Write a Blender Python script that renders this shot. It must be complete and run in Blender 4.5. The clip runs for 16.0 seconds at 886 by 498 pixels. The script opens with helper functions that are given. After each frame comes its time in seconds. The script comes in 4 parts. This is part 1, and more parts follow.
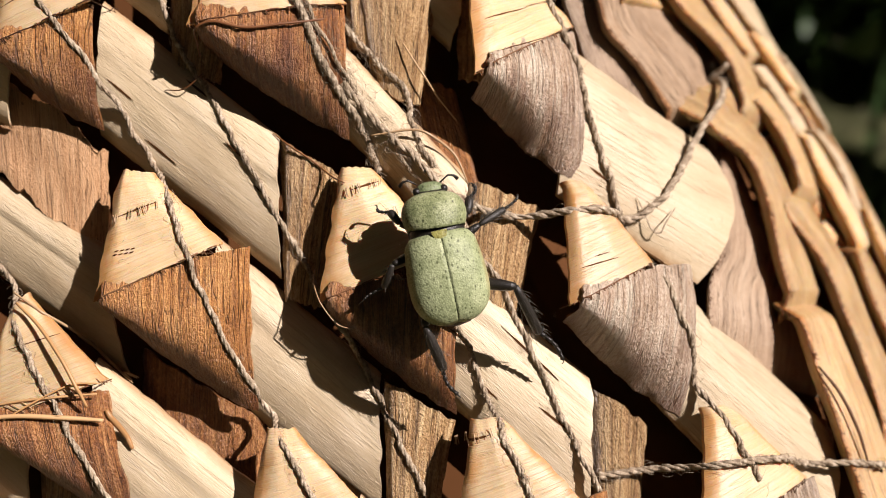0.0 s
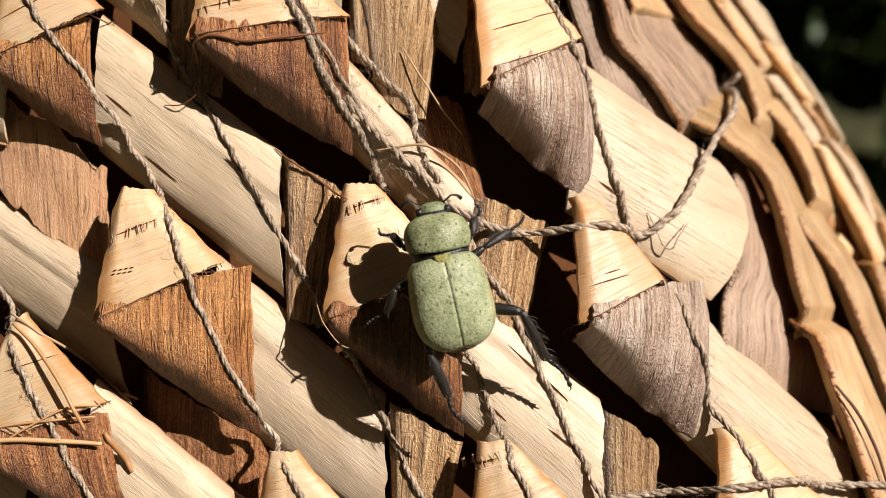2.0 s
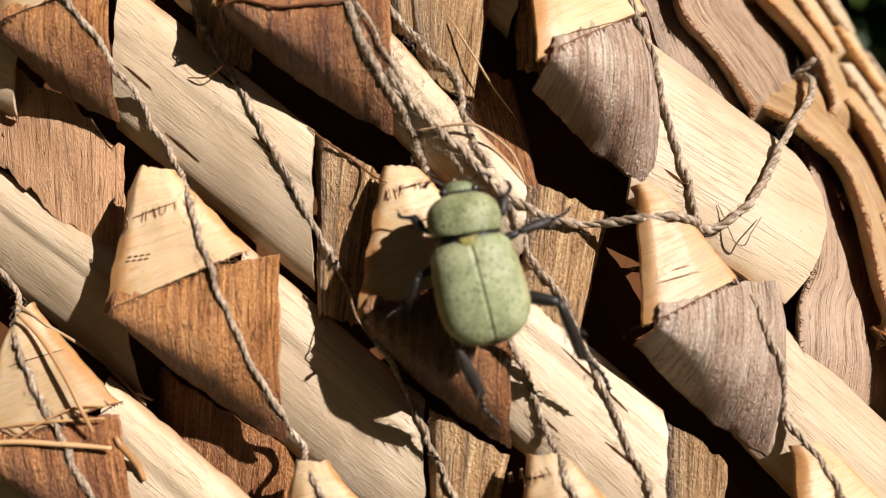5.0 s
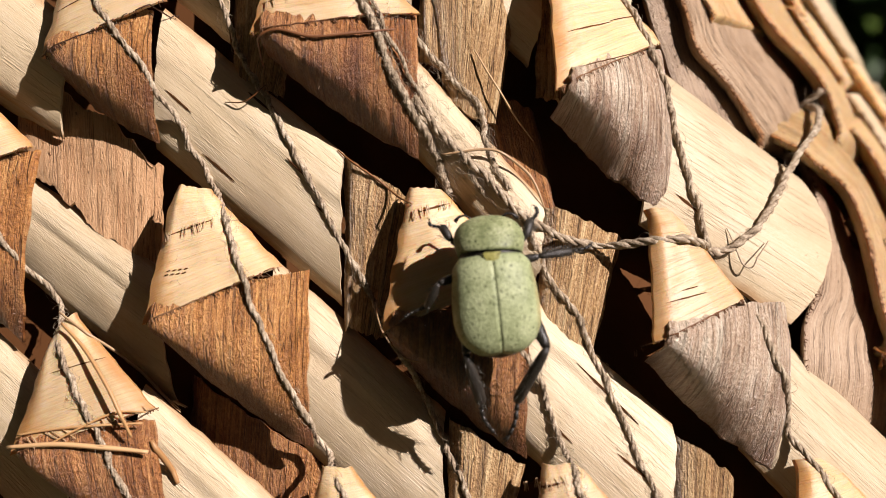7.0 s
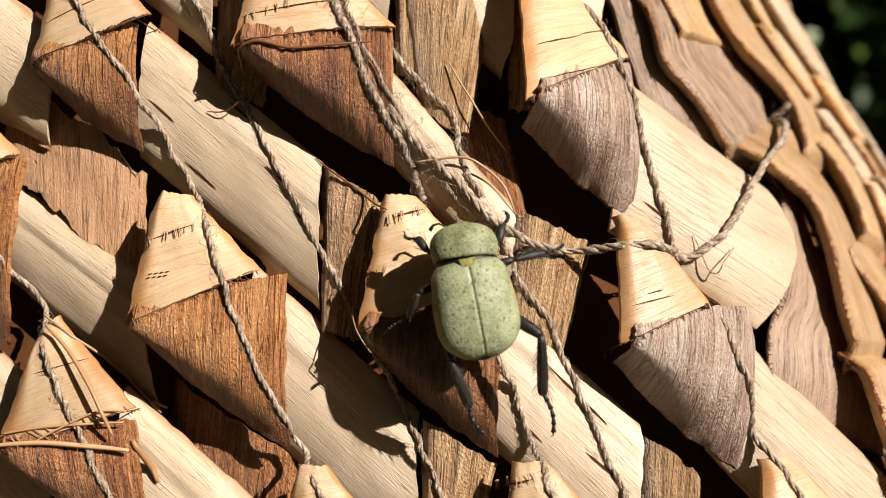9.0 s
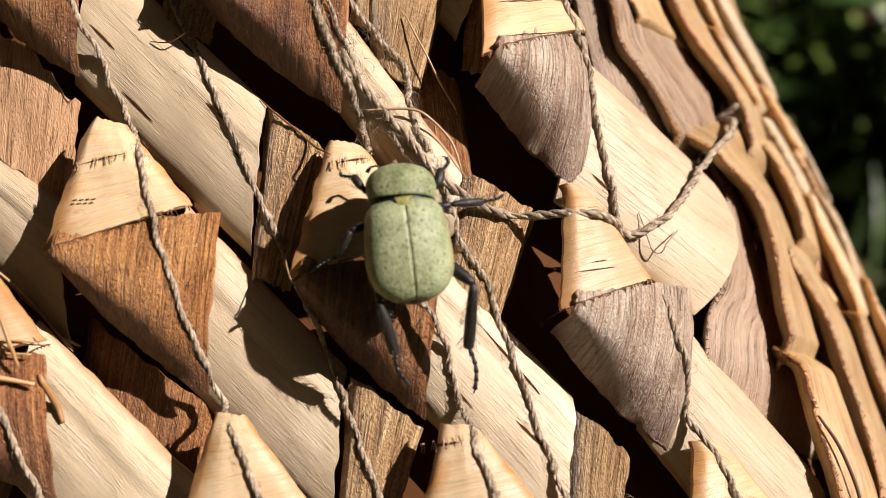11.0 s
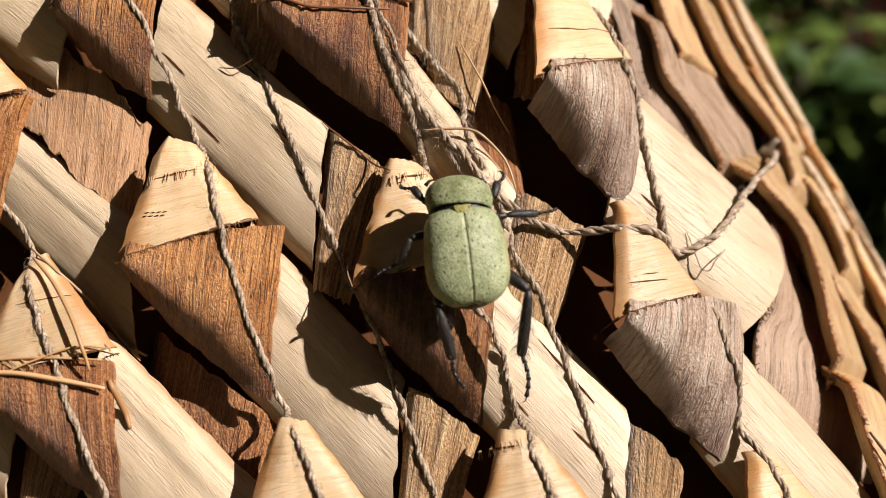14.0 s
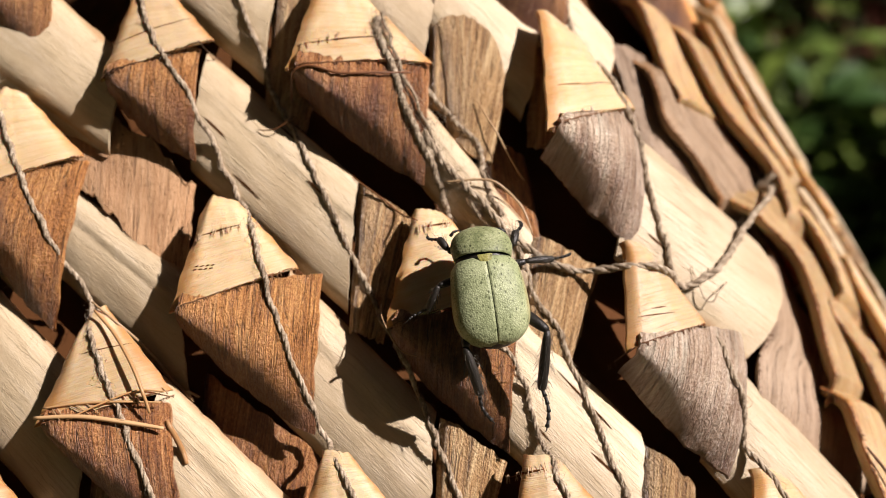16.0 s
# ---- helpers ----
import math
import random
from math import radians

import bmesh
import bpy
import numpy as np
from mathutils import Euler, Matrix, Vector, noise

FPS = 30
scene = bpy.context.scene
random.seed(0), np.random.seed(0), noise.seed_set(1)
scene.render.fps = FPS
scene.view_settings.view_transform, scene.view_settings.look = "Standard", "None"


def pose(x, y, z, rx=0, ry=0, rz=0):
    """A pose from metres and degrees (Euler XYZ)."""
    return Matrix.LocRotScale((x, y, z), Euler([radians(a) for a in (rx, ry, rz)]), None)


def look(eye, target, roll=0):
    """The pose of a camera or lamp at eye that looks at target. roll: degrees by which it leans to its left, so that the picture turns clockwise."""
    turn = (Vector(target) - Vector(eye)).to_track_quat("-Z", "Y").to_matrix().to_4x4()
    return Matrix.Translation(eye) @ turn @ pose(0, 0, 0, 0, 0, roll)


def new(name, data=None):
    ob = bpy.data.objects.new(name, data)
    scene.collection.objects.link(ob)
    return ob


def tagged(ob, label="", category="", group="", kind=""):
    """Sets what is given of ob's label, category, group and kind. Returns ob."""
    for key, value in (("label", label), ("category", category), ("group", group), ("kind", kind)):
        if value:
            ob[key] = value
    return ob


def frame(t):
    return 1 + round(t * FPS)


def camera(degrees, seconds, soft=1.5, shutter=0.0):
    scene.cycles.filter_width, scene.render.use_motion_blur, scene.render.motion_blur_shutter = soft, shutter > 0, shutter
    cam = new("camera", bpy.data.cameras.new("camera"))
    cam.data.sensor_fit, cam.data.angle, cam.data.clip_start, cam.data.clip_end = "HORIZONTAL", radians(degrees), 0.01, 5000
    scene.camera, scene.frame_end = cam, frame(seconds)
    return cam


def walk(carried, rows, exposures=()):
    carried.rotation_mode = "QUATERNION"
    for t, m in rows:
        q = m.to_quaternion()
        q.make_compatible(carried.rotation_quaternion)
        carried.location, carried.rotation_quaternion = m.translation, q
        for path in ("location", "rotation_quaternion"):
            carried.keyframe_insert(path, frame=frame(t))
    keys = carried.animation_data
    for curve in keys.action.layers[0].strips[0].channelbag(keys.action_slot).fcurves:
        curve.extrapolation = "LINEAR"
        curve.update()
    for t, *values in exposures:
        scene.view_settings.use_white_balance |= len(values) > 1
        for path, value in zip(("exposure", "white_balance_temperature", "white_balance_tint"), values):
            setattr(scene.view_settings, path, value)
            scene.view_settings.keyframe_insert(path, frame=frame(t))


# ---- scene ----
from mathutils.bvhtree import BVHTree

cam = camera(44.0, 16.0, soft=0.8)
cam.data.dof.use_dof = True
cam.data.dof.focus_distance = 0.070
cam.data.dof.aperture_fstop = 34.0
PATH = [
    (0.0, pose(-0.00037, -0.06328, 0.19376, 61.49, -0.22, -0.21)),
    (0.5, pose(-0.00037, -0.06328, 0.19376, 61.49, -0.22, -0.21)),
    (1.0, pose(-0.00046, -0.06276, 0.19314, 61.95, -0.34, -0.09)),
    (1.5, pose(0.00000, -0.06180, 0.19300, 62.00, 0.00, 0.00)),
    (2.0, pose(-0.00013, -0.06128, 0.19366, 61.72, 0.19, 0.14)),
    (2.5, pose(0.00004, -0.06006, 0.19340, 61.86, 0.60, 0.30)),
    (3.0, pose(0.00010, -0.06006, 0.19313, 62.11, 0.64, 0.50)),
    (3.5, pose(-0.00071, -0.05969, 0.19202, 62.59, 0.12, 0.74)),
    (4.0, pose(-0.00113, -0.05675, 0.19004, 62.33, 0.34, 1.70)),
    (4.2, pose(-0.00124, -0.05569, 0.18921, 62.01, 0.30, 1.95)),
    (6.3, pose(-0.00126, -0.05729, 0.18985, 63.12, -0.30, 1.83)),
    (6.5, pose(-0.00181, -0.05953, 0.19175, 62.32, -0.31, 2.99)),
    (7.0, pose(-0.00166, -0.05891, 0.19079, 63.38, -0.28, 2.90)),
    (7.5, pose(-0.00141, -0.05994, 0.19149, 64.32, 0.13, 2.69)),
    (8.0, pose(-0.00110, -0.06006, 0.19120, 64.84, 0.19, 2.97)),
    (8.5, pose(-0.00053, -0.06041, 0.19076, 64.93, -0.09, 2.89)),
    (9.0, pose(-0.00021, -0.06142, 0.19037, 64.88, -0.48, 2.69)),
    (9.5, pose(-0.00034, -0.06067, 0.18880, 63.58, -1.50, 3.16)),
    (10.0, pose(-0.00055, -0.06090, 0.18705, 64.76, -2.53, 1.88)),
    (10.2, pose(-0.00055, -0.06129, 0.18679, 65.03, -4.39, 2.36)),
    (12.3, pose(-0.00187, -0.06233, 0.17955, 72.37, -6.46, -0.29)),
    (12.5, pose(-0.00187, -0.06289, 0.17971, 72.62, -6.35, -0.20)),
    (13.0, pose(-0.00235, -0.06425, 0.17974, 72.86, -6.14, 0.46)),
    (13.5, pose(-0.00273, -0.06583, 0.17974, 73.18, -6.32, 0.78)),
    (14.0, pose(-0.00238, -0.06572, 0.17980, 72.41, -5.67, 2.05)),
    (14.5, pose(-0.00277, -0.06685, 0.18025, 72.54, -5.41, 1.91)),
    (15.0, pose(-0.00294, -0.06733, 0.18091, 72.44, -4.55, 2.48)),
    (15.5, pose(-0.00352, -0.06901, 0.18185, 72.94, -4.30, 2.09)),
    (16.0, pose(-0.00360, -0.07142, 0.18302, 73.51, -3.87, 1.92)),
]
EXPOSURE = 0.60
walk(cam, PATH, [(0.0, EXPOSURE, 6900.0, 18.0), (16.0, EXPOSURE, 6900.0, 18.0)])

# ---------------------------------------------------------------- light
SUN_WAY = Vector((6.33, -2.97, 7.18)).normalized()
world = bpy.data.worlds.new("sky")
scene.world = world
world.use_nodes = True
wn = world.node_tree.nodes
sky = wn.new("ShaderNodeTexSky")
sky.sky_type = "NISHITA"
sky.sun_disc = False
sky.air_density = 0.35
sky.dust_density = 6.0
sky.ozone_density = 0.3
sky.sun_elevation = math.asin(SUN_WAY.z)
sky.sun_rotation = math.atan2(SUN_WAY.x, SUN_WAY.y)
wn["Background"].inputs[1].default_value = 0.0026
world.node_tree.links.new(sky.outputs[0], wn["Background"].inputs[0])
sun = new("sun", bpy.data.lights.new("sun", "SUN"))
sun.data.energy = 5.0
sun.data.angle = radians(0.53)
sun.data.color = (1.0, 0.97, 0.96)
sun.matrix_world = look(SUN_WAY * 5, (0, 0, 0))


# ---------------------------------------------------------------- materials
class Mat:
    """A node material in the making."""

    def __init__(self, name, rough=0.6, spec=0.4):
        self.m = bpy.data.materials.new(name)
        self.m.use_nodes = True
        self.n, self.l = self.m.node_tree.nodes, self.m.node_tree.links
        self.b = self.n["Principled BSDF"]
        self.b.inputs["Roughness"].default_value = rough
        self.b.inputs["Specular IOR Level"].default_value = spec

    def add(self, kind, **given):
        node = self.n.new("ShaderNode" + kind)
        for key, value in given.items():
            node.inputs[key].default_value = value
        return node

    def link(self, a, b):
        self.l.new(a, b)

    def math(self, op, a, b):
        node = self.n.new("ShaderNodeMath")
        node.operation = op
        for k, v in enumerate((a, b)):
            if isinstance(v, (int, float)):
                node.inputs[k].default_value = v
            else:
                self.link(v, node.inputs[k])
        return node.outputs[0]

    def coords(self, scale, source="UV", random=7.0):
        """Coordinates of the piece, scaled, and shifted by its random number."""
        tex = self.n.new("ShaderNodeTexCoord")
        info = self.n.new("ShaderNodeObjectInfo")
        shift = self.n.new("ShaderNodeVectorMath")
        shift.operation = "MULTIPLY_ADD"
        shift.inputs[1].default_value = (1, 1, 1)
        self.link(tex.outputs[source], shift.inputs[0])
        self.link(self.math("MULTIPLY", info.outputs["Random"], random), shift.inputs[2])
        mp = self.n.new("ShaderNodeMapping")
        mp.inputs["Scale"].default_value = scale
        self.link(shift.outputs[0], mp.inputs[0])
        return mp.outputs[0]

    def noise(self, at, scale, detail=3.0, rough=0.55):
        node = self.add("TexNoise", Scale=scale, Detail=detail, Roughness=rough)
        self.link(at, node.inputs["Vector"])
        return node.outputs[0]

    def ramp(self, fac, stops):
        node = self.n.new("ShaderNodeValToRGB")
        e = node.color_ramp.elements
        while len(e) < len(stops):
            e.new(0.5)
        for el, (p, c) in zip(e, stops):
            el.position = p
            el.color = (*c, 1) if len(c) == 3 else c
        self.link(fac, node.inputs[0])
        return node.outputs[0]

    def mix(self, fac, a, b, mode="MIX"):
        node = self.n.new("ShaderNodeMix")
        node.data_type = "RGBA"
        node.blend_type = mode
        for k, v in ((0, fac), (6, a), (7, b)):
            if isinstance(v, (int, float)):
                node.inputs[k].default_value = v
            elif isinstance(v, tuple):
                node.inputs[k].default_value = (*v, 1)
            else:
                self.link(v, node.inputs[k])
        return node.outputs[2]

    def bump(self, height, distance, strength=1.0):
        node = self.add("Bump", Strength=strength, Distance=distance)
        self.link(height, node.inputs["Height"])
        self.link(node.outputs[0], self.b.inputs["Normal"])

    def colour(self, c):
        self.link(c, self.b.inputs["Base Color"])
        return self.m


def fibrous(name, dark, mid, light, stain, stain_low=0.58, rough=0.55, spec=0.35, relief=0.00009, crack=0.5, gloss=None, mottle=0.5, pores=0.45, rim=None, rim_reach=1.0, coat=0.0, ribs=0.0, streak=0.42, glow=0.0):
    """Dried leaf sheath: fine fibres, broad streaks along them, long cracks, blotches and pores."""
    m = Mat(name, rough, spec)
    fine = m.noise(m.coords((13.0, 0.16, 1)), 1.0, 5.0, 0.68)
    broad = m.noise(m.coords((1.3, 0.12, 1)), 1.0, 3.0)
    blot = m.noise(m.coords((0.32, 0.20, 1)), 1.0, 5.0, 0.65)
    grain = m.noise(m.coords((7.0, 3.5, 1)), 1.0, 4.0, 0.75)
    pore = m.noise(m.coords((4.6, 3.0, 1), random=11.0), 1.0, 2.0)
    split = m.noise(m.coords((2.1, 0.09, 1), random=19.0), 1.0, 2.0)
    tone = m.math("ADD", m.math("MULTIPLY", fine, streak), m.math("MULTIPLY", broad, 0.13))
    tone = m.math("ADD", tone, m.math("MULTIPLY", m.math("ADD", m.math("MULTIPLY", blot, mottle), m.math("MULTIPLY", grain, 1 - mottle)), 0.87 - streak))
    base = m.ramp(tone, ((0.40, dark), (0.5, mid), (0.60, light)))
    if ribs:
        # raised veins along the sheath, highlights painted on top, dark furrows between them
        vein = m.noise(m.coords((3.1, 0.15, 1), random=23.0), 1.0, 2.5, 0.6)
        base = m.mix(m.ramp(vein, ((0.34, (min(0.55, ribs),) * 3), (0.46, (0, 0, 0)))), base, tuple(0.6 * v for v in dark))
        base = m.mix(m.ramp(vein, ((0.53, (0, 0, 0)), (0.68, (min(0.6, ribs),) * 3))), base, tuple(min(0.72, 1.12 * v + 0.03) for v in light))
    spots = m.ramp(blot, ((stain_low, (0, 0, 0)), (stain_low + 0.14, (1, 1, 1))))
    col = m.mix(m.math("MULTIPLY", spots, 0.8), base, stain)
    dots = m.ramp(pore, ((0.66, (0, 0, 0)), (0.74, (1, 1, 1))))
    col = m.mix(m.math("MULTIPLY", dots, pores), col, tuple(0.4 * v for v in dark))
    lines = m.ramp(split, ((0.485, (0, 0, 0)), (0.498, (1, 1, 1)), (0.502, (1, 1, 1)), (0.515, (0, 0, 0))))
    col = m.mix(m.math("MULTIPLY", lines, crack), col, tuple(0.35 * v for v in dark))
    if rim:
        # stained, worn edges, and shade painted into flap feet and fold bends
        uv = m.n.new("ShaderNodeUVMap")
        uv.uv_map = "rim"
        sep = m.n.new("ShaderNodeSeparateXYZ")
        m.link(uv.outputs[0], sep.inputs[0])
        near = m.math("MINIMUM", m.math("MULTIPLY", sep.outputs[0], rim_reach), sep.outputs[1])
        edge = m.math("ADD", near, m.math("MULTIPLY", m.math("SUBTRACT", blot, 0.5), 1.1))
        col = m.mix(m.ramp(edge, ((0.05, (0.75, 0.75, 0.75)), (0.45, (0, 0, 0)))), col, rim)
    if glow:
        # light that seeps through the thin leaf
        m.b.inputs["Subsurface Weight"].default_value = glow
        m.b.inputs["Subsurface Radius"].default_value = (1.0, 0.40, 0.12)
        m.b.inputs["Subsurface Scale"].default_value = 0.0006
    m.b.inputs["Coat Weight"].default_value = coat
    m.b.inputs["Coat Roughness"].default_value = 0.33
    info = m.n.new("ShaderNodeObjectInfo")
    hue = m.n.new("ShaderNodeHueSaturation")
    m.link(m.math("MULTIPLY_ADD", info.outputs["Random"], 0.30), hue.inputs["Value"])
    hue.inputs["Value"].links[0].from_node.inputs[2].default_value = 0.85
    m.link(col, hue.inputs["Color"])
    if gloss:
        m.link(m.ramp(grain, ((0.35, (gloss[0],) * 3), (0.65, (gloss[1],) * 3))), m.b.inputs["Roughness"])
    stipple = m.noise(m.coords((6.5, 4.5, 1), random=29.0), 1.0, 1.0)
    high = m.math("ADD", m.math("MULTIPLY", fine, 0.5 if ribs else 0.7), m.math("MULTIPLY", grain, 0.8 if ribs else 0.6))
    if ribs:
        high = m.math("ADD", high, m.math("MULTIPLY", vein, ribs))
        high = m.math("ADD", high, m.math("MULTIPLY", stipple, 0.55))
    m.bump(m.math("SUBTRACT", high, m.math("MULTIPLY", lines, 0.5)), relief)
    m.link(m.b.inputs["Normal"].links[0].from_socket, m.b.inputs["Coat Normal"])
    return m.colour(hue.outputs[0])


STRAW = fibrous("pale_leaf", (0.465, 0.35, 0.212), (0.555, 0.435, 0.275), (0.61, 0.5, 0.35), (0.49, 0.36, 0.21), 0.62, 0.42, 0.55, relief=0.00006, streak=0.34, crack=0.14, mottle=0.75, pores=0.06, rim=(0.36, 0.205, 0.09))
CREAM = fibrous("cream_leaf", (0.50, 0.345, 0.18), (0.585, 0.43, 0.25), (0.64, 0.49, 0.31), (0.50, 0.29, 0.11), 0.57, 0.38, relief=0.00003, crack=0.10, mottle=0.85, pores=0.08, rim=(0.47, 0.205, 0.05), rim_reach=0.35, glow=0.25)
# dark rim: shade painted along a flap's lower edge
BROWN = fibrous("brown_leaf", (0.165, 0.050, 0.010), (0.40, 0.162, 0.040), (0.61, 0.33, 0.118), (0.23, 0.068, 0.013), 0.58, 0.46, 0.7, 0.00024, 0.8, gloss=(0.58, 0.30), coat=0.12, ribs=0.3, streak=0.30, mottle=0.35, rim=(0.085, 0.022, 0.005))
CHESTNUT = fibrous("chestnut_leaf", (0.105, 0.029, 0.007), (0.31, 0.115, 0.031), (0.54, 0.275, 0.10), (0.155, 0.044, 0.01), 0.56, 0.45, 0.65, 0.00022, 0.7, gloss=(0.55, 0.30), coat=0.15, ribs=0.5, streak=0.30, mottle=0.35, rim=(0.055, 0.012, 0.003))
GOLD = fibrous("golden_brown_leaf", (0.17, 0.068, 0.018), (0.42, 0.245, 0.1), (0.66, 0.46, 0.24), (0.26, 0.11, 0.032), 0.62, 0.48, 0.7, 0.00025, 0.8, gloss=(0.58, 0.32), coat=0.1, ribs=0.8, streak=0.30, mottle=0.35)
HUSK = fibrous("pinkish_husk_leaf", (0.36, 0.175, 0.075), (0.53, 0.30, 0.148), (0.63, 0.40, 0.225), (0.43, 0.22, 0.10), 0.60, 0.55, 0.35, 0.00010, 0.7, mottle=0.6, pores=0.9, ribs=0.15)
# pale mottling holds weathering and part of the flaps' silvery sheen
GREY = fibrous("weathered_sheen_leaf", (0.25, 0.13, 0.062), (0.505, 0.365, 0.245), (0.72, 0.6, 0.475), (0.3, 0.135, 0.048), 0.60, 0.42, 1.0, 0.00026, 0.5, gloss=(0.50, 0.28), coat=0.8, ribs=0.4, streak=0.26, mottle=0.35, rim=(0.090, 0.026, 0.006))
HIDE = fibrous("smooth_tan_leaf", (0.2, 0.125, 0.075), (0.345, 0.24, 0.155), (0.45, 0.335, 0.23), (0.24, 0.138, 0.066), 0.62, 0.45, 0.5, 0.00012, 0.6, mottle=0.6, ribs=0.15)
TAN = fibrous("tan_leaf", (0.27, 0.125, 0.045), (0.49, 0.275, 0.115), (0.62, 0.40, 0.205), (0.26, 0.105, 0.032), 0.60, 0.45, 0.45, 0.00006, mottle=0.75)
LIPPED = fibrous("rolled_tan_leaf", (0.30, 0.165, 0.065), (0.46, 0.295, 0.14), (0.59, 0.425, 0.235), (0.33, 0.15, 0.044), 0.58, 0.45, 0.5, 0.0001, 0.5, mottle=0.6, rim=(0.40, 0.150, 0.032), glow=0.25)
ROLLED = fibrous("rolled_grey_tan_leaf", (0.19, 0.115, 0.062), (0.34, 0.228, 0.14), (0.46, 0.335, 0.22), (0.26, 0.13, 0.05), 0.58, 0.45, 0.5, 0.0002, 0.7, mottle=0.6, rim=(0.36, 0.145, 0.035))
# dark colour stands in for the deep shade in gaps and slits
DARK = fibrous("inner_shade_leaf", (0.045, 0.016, 0.005), (0.085, 0.033, 0.011), (0.13, 0.055, 0.02), (0.06, 0.021, 0.006), rough=0.85, spec=0.1)


def twine_material():
    m = Mat("hemp_twine", 0.85, 0.15)
    at = m.coords((5200, 5200, 5200), "Object")
    m.bump(m.noise(at, 1.0, 4.0), 0.0001)
    return m.colour(m.ramp(m.noise(at, 0.4, 5.0, 0.75), ((0.32, (0.115, 0.078, 0.048)), (0.5, (0.33, 0.255, 0.175)), (0.66, (0.56, 0.47, 0.355)))))


TWINE = twine_material()
HEM = fibrous("torn_leaf_edge", (0.05, 0.02, 0.008), (0.14, 0.06, 0.024), (0.30, 0.16, 0.075), (0.07, 0.028, 0.01), rough=0.6)

# ---------------------------------------------------------------- the basket's skin
# Plan of the skin in millimetres: x to the side, z upwards; a flat front that turns round a wide corner.
TILT = Matrix.Translation((0, -0.0618, 0.193)) @ Matrix.Rotation(radians(-28), 4, "X")
LEAN, TURN_AT, RADIUS = 0.5117, -5.01, 41.42
ALONG = Vector((-0.4889, 0.0577, 0.8704)).normalized()
ACROSS = Vector((0.8719, 0.0, 0.4897)).normalized()
OUT = Vector((-0.0283, -0.9983, 0.0503)).normalized()
CENTRE = Vector((-4.371, 111.16, -2.455))


# how the plan's way round the corner lies on the skin, and the arcs of the skin's profile: their ends and radii
REACH = ((0.0, 0.0), (10.0, 10.0), (15.0, 15.3), (20.0, 20.8), (25.0, 26.9), (30.0, 34.5), (35.0, 42.2), (40.0, 49.4), (45.0, 55.8), (95.0, 112.0))
ARCS = ((30.0, 34.0), (60.0, 150.0), (86.0, 30.0), (999.0, 1e6))


def profile(s):
    """Across, down and turn of the skin's profile, s along it from the corner's start."""
    across = down = turn = 0.0
    start = 0.0
    for end, radius in ARCS:
        d = min(s, end) - start
        a = turn + d / radius
        across += radius * (math.sin(a) - math.sin(turn))
        down += radius * (math.cos(turn) - math.cos(a))
        turn, start = a, end
        if s <= end:
            break
    return across, down, turn


def skin(x, z, h=0.0):
    """The place in the world of a point of the skin's plan, h millimetres proud of it."""
    s = math.cos(LEAN) * x + math.sin(LEAN) * z - TURN_AT
    t = -math.sin(LEAN) * x + math.cos(LEAN) * z
    if s <= 0:
        p = CENTRE + ACROSS * s + OUT * (RADIUS + h - 0.0013 * s * s) + ALONG * t
    else:
        for (s0, w0), (s1, w1) in zip(REACH, REACH[1:]):
            if s <= s1:
                break
        w = w0 + (w1 - w0) * (s - s0) / (s1 - s0)
        t += 0.013 * (t + 5.0) * (w - s)
        across, down, a = profile(w)
        p = CENTRE + ACROSS * (across + h * math.sin(a)) + OUT * (RADIUS - down + h * math.cos(a)) + ALONG * t
    return TILT @ (p * 0.001)


def outward(x, z):
    return (skin(x, z, 1) - skin(x, z, 0)).normalized()


def mesh_of(name, verts, faces, smooth=True, uv=None, rim=None):
    me = bpy.data.meshes.new(name)
    me.from_pydata([tuple(v) for v in verts], [], faces)
    if smooth:
        me.shade_smooth()
    if uv is not None:
        layer = me.uv_layers.new(name="UVMap")
        for loop in me.loops:
            layer.data[loop.index].uv = uv[loop.vertex_index]
    if rim is not None:
        layer = me.uv_layers.new(name="rim")
        for loop in me.loops:
            layer.data[loop.index].uv = rim[loop.vertex_index]
    return me


def part(name, me, material, parent, label=""):
    """One mesh object under a thing or a part; its mesh is in world places."""
    ob = new(name, me)
    if material:
        me.materials.append(material)
    ob.parent = parent
    base = parent.location.copy() if parent.parent is None else parent.location + parent.parent.location
    ob.matrix_parent_inverse = Matrix.Translation(-base)
    return tagged(ob, label) if label else ob


basket = new("basket")
basket.location = (-0.02, 0.06, 0.0)
tagged(basket, "large basket woven from folded pale and brown dried leaves", "basket")

hit_verts, hit_faces = [], []


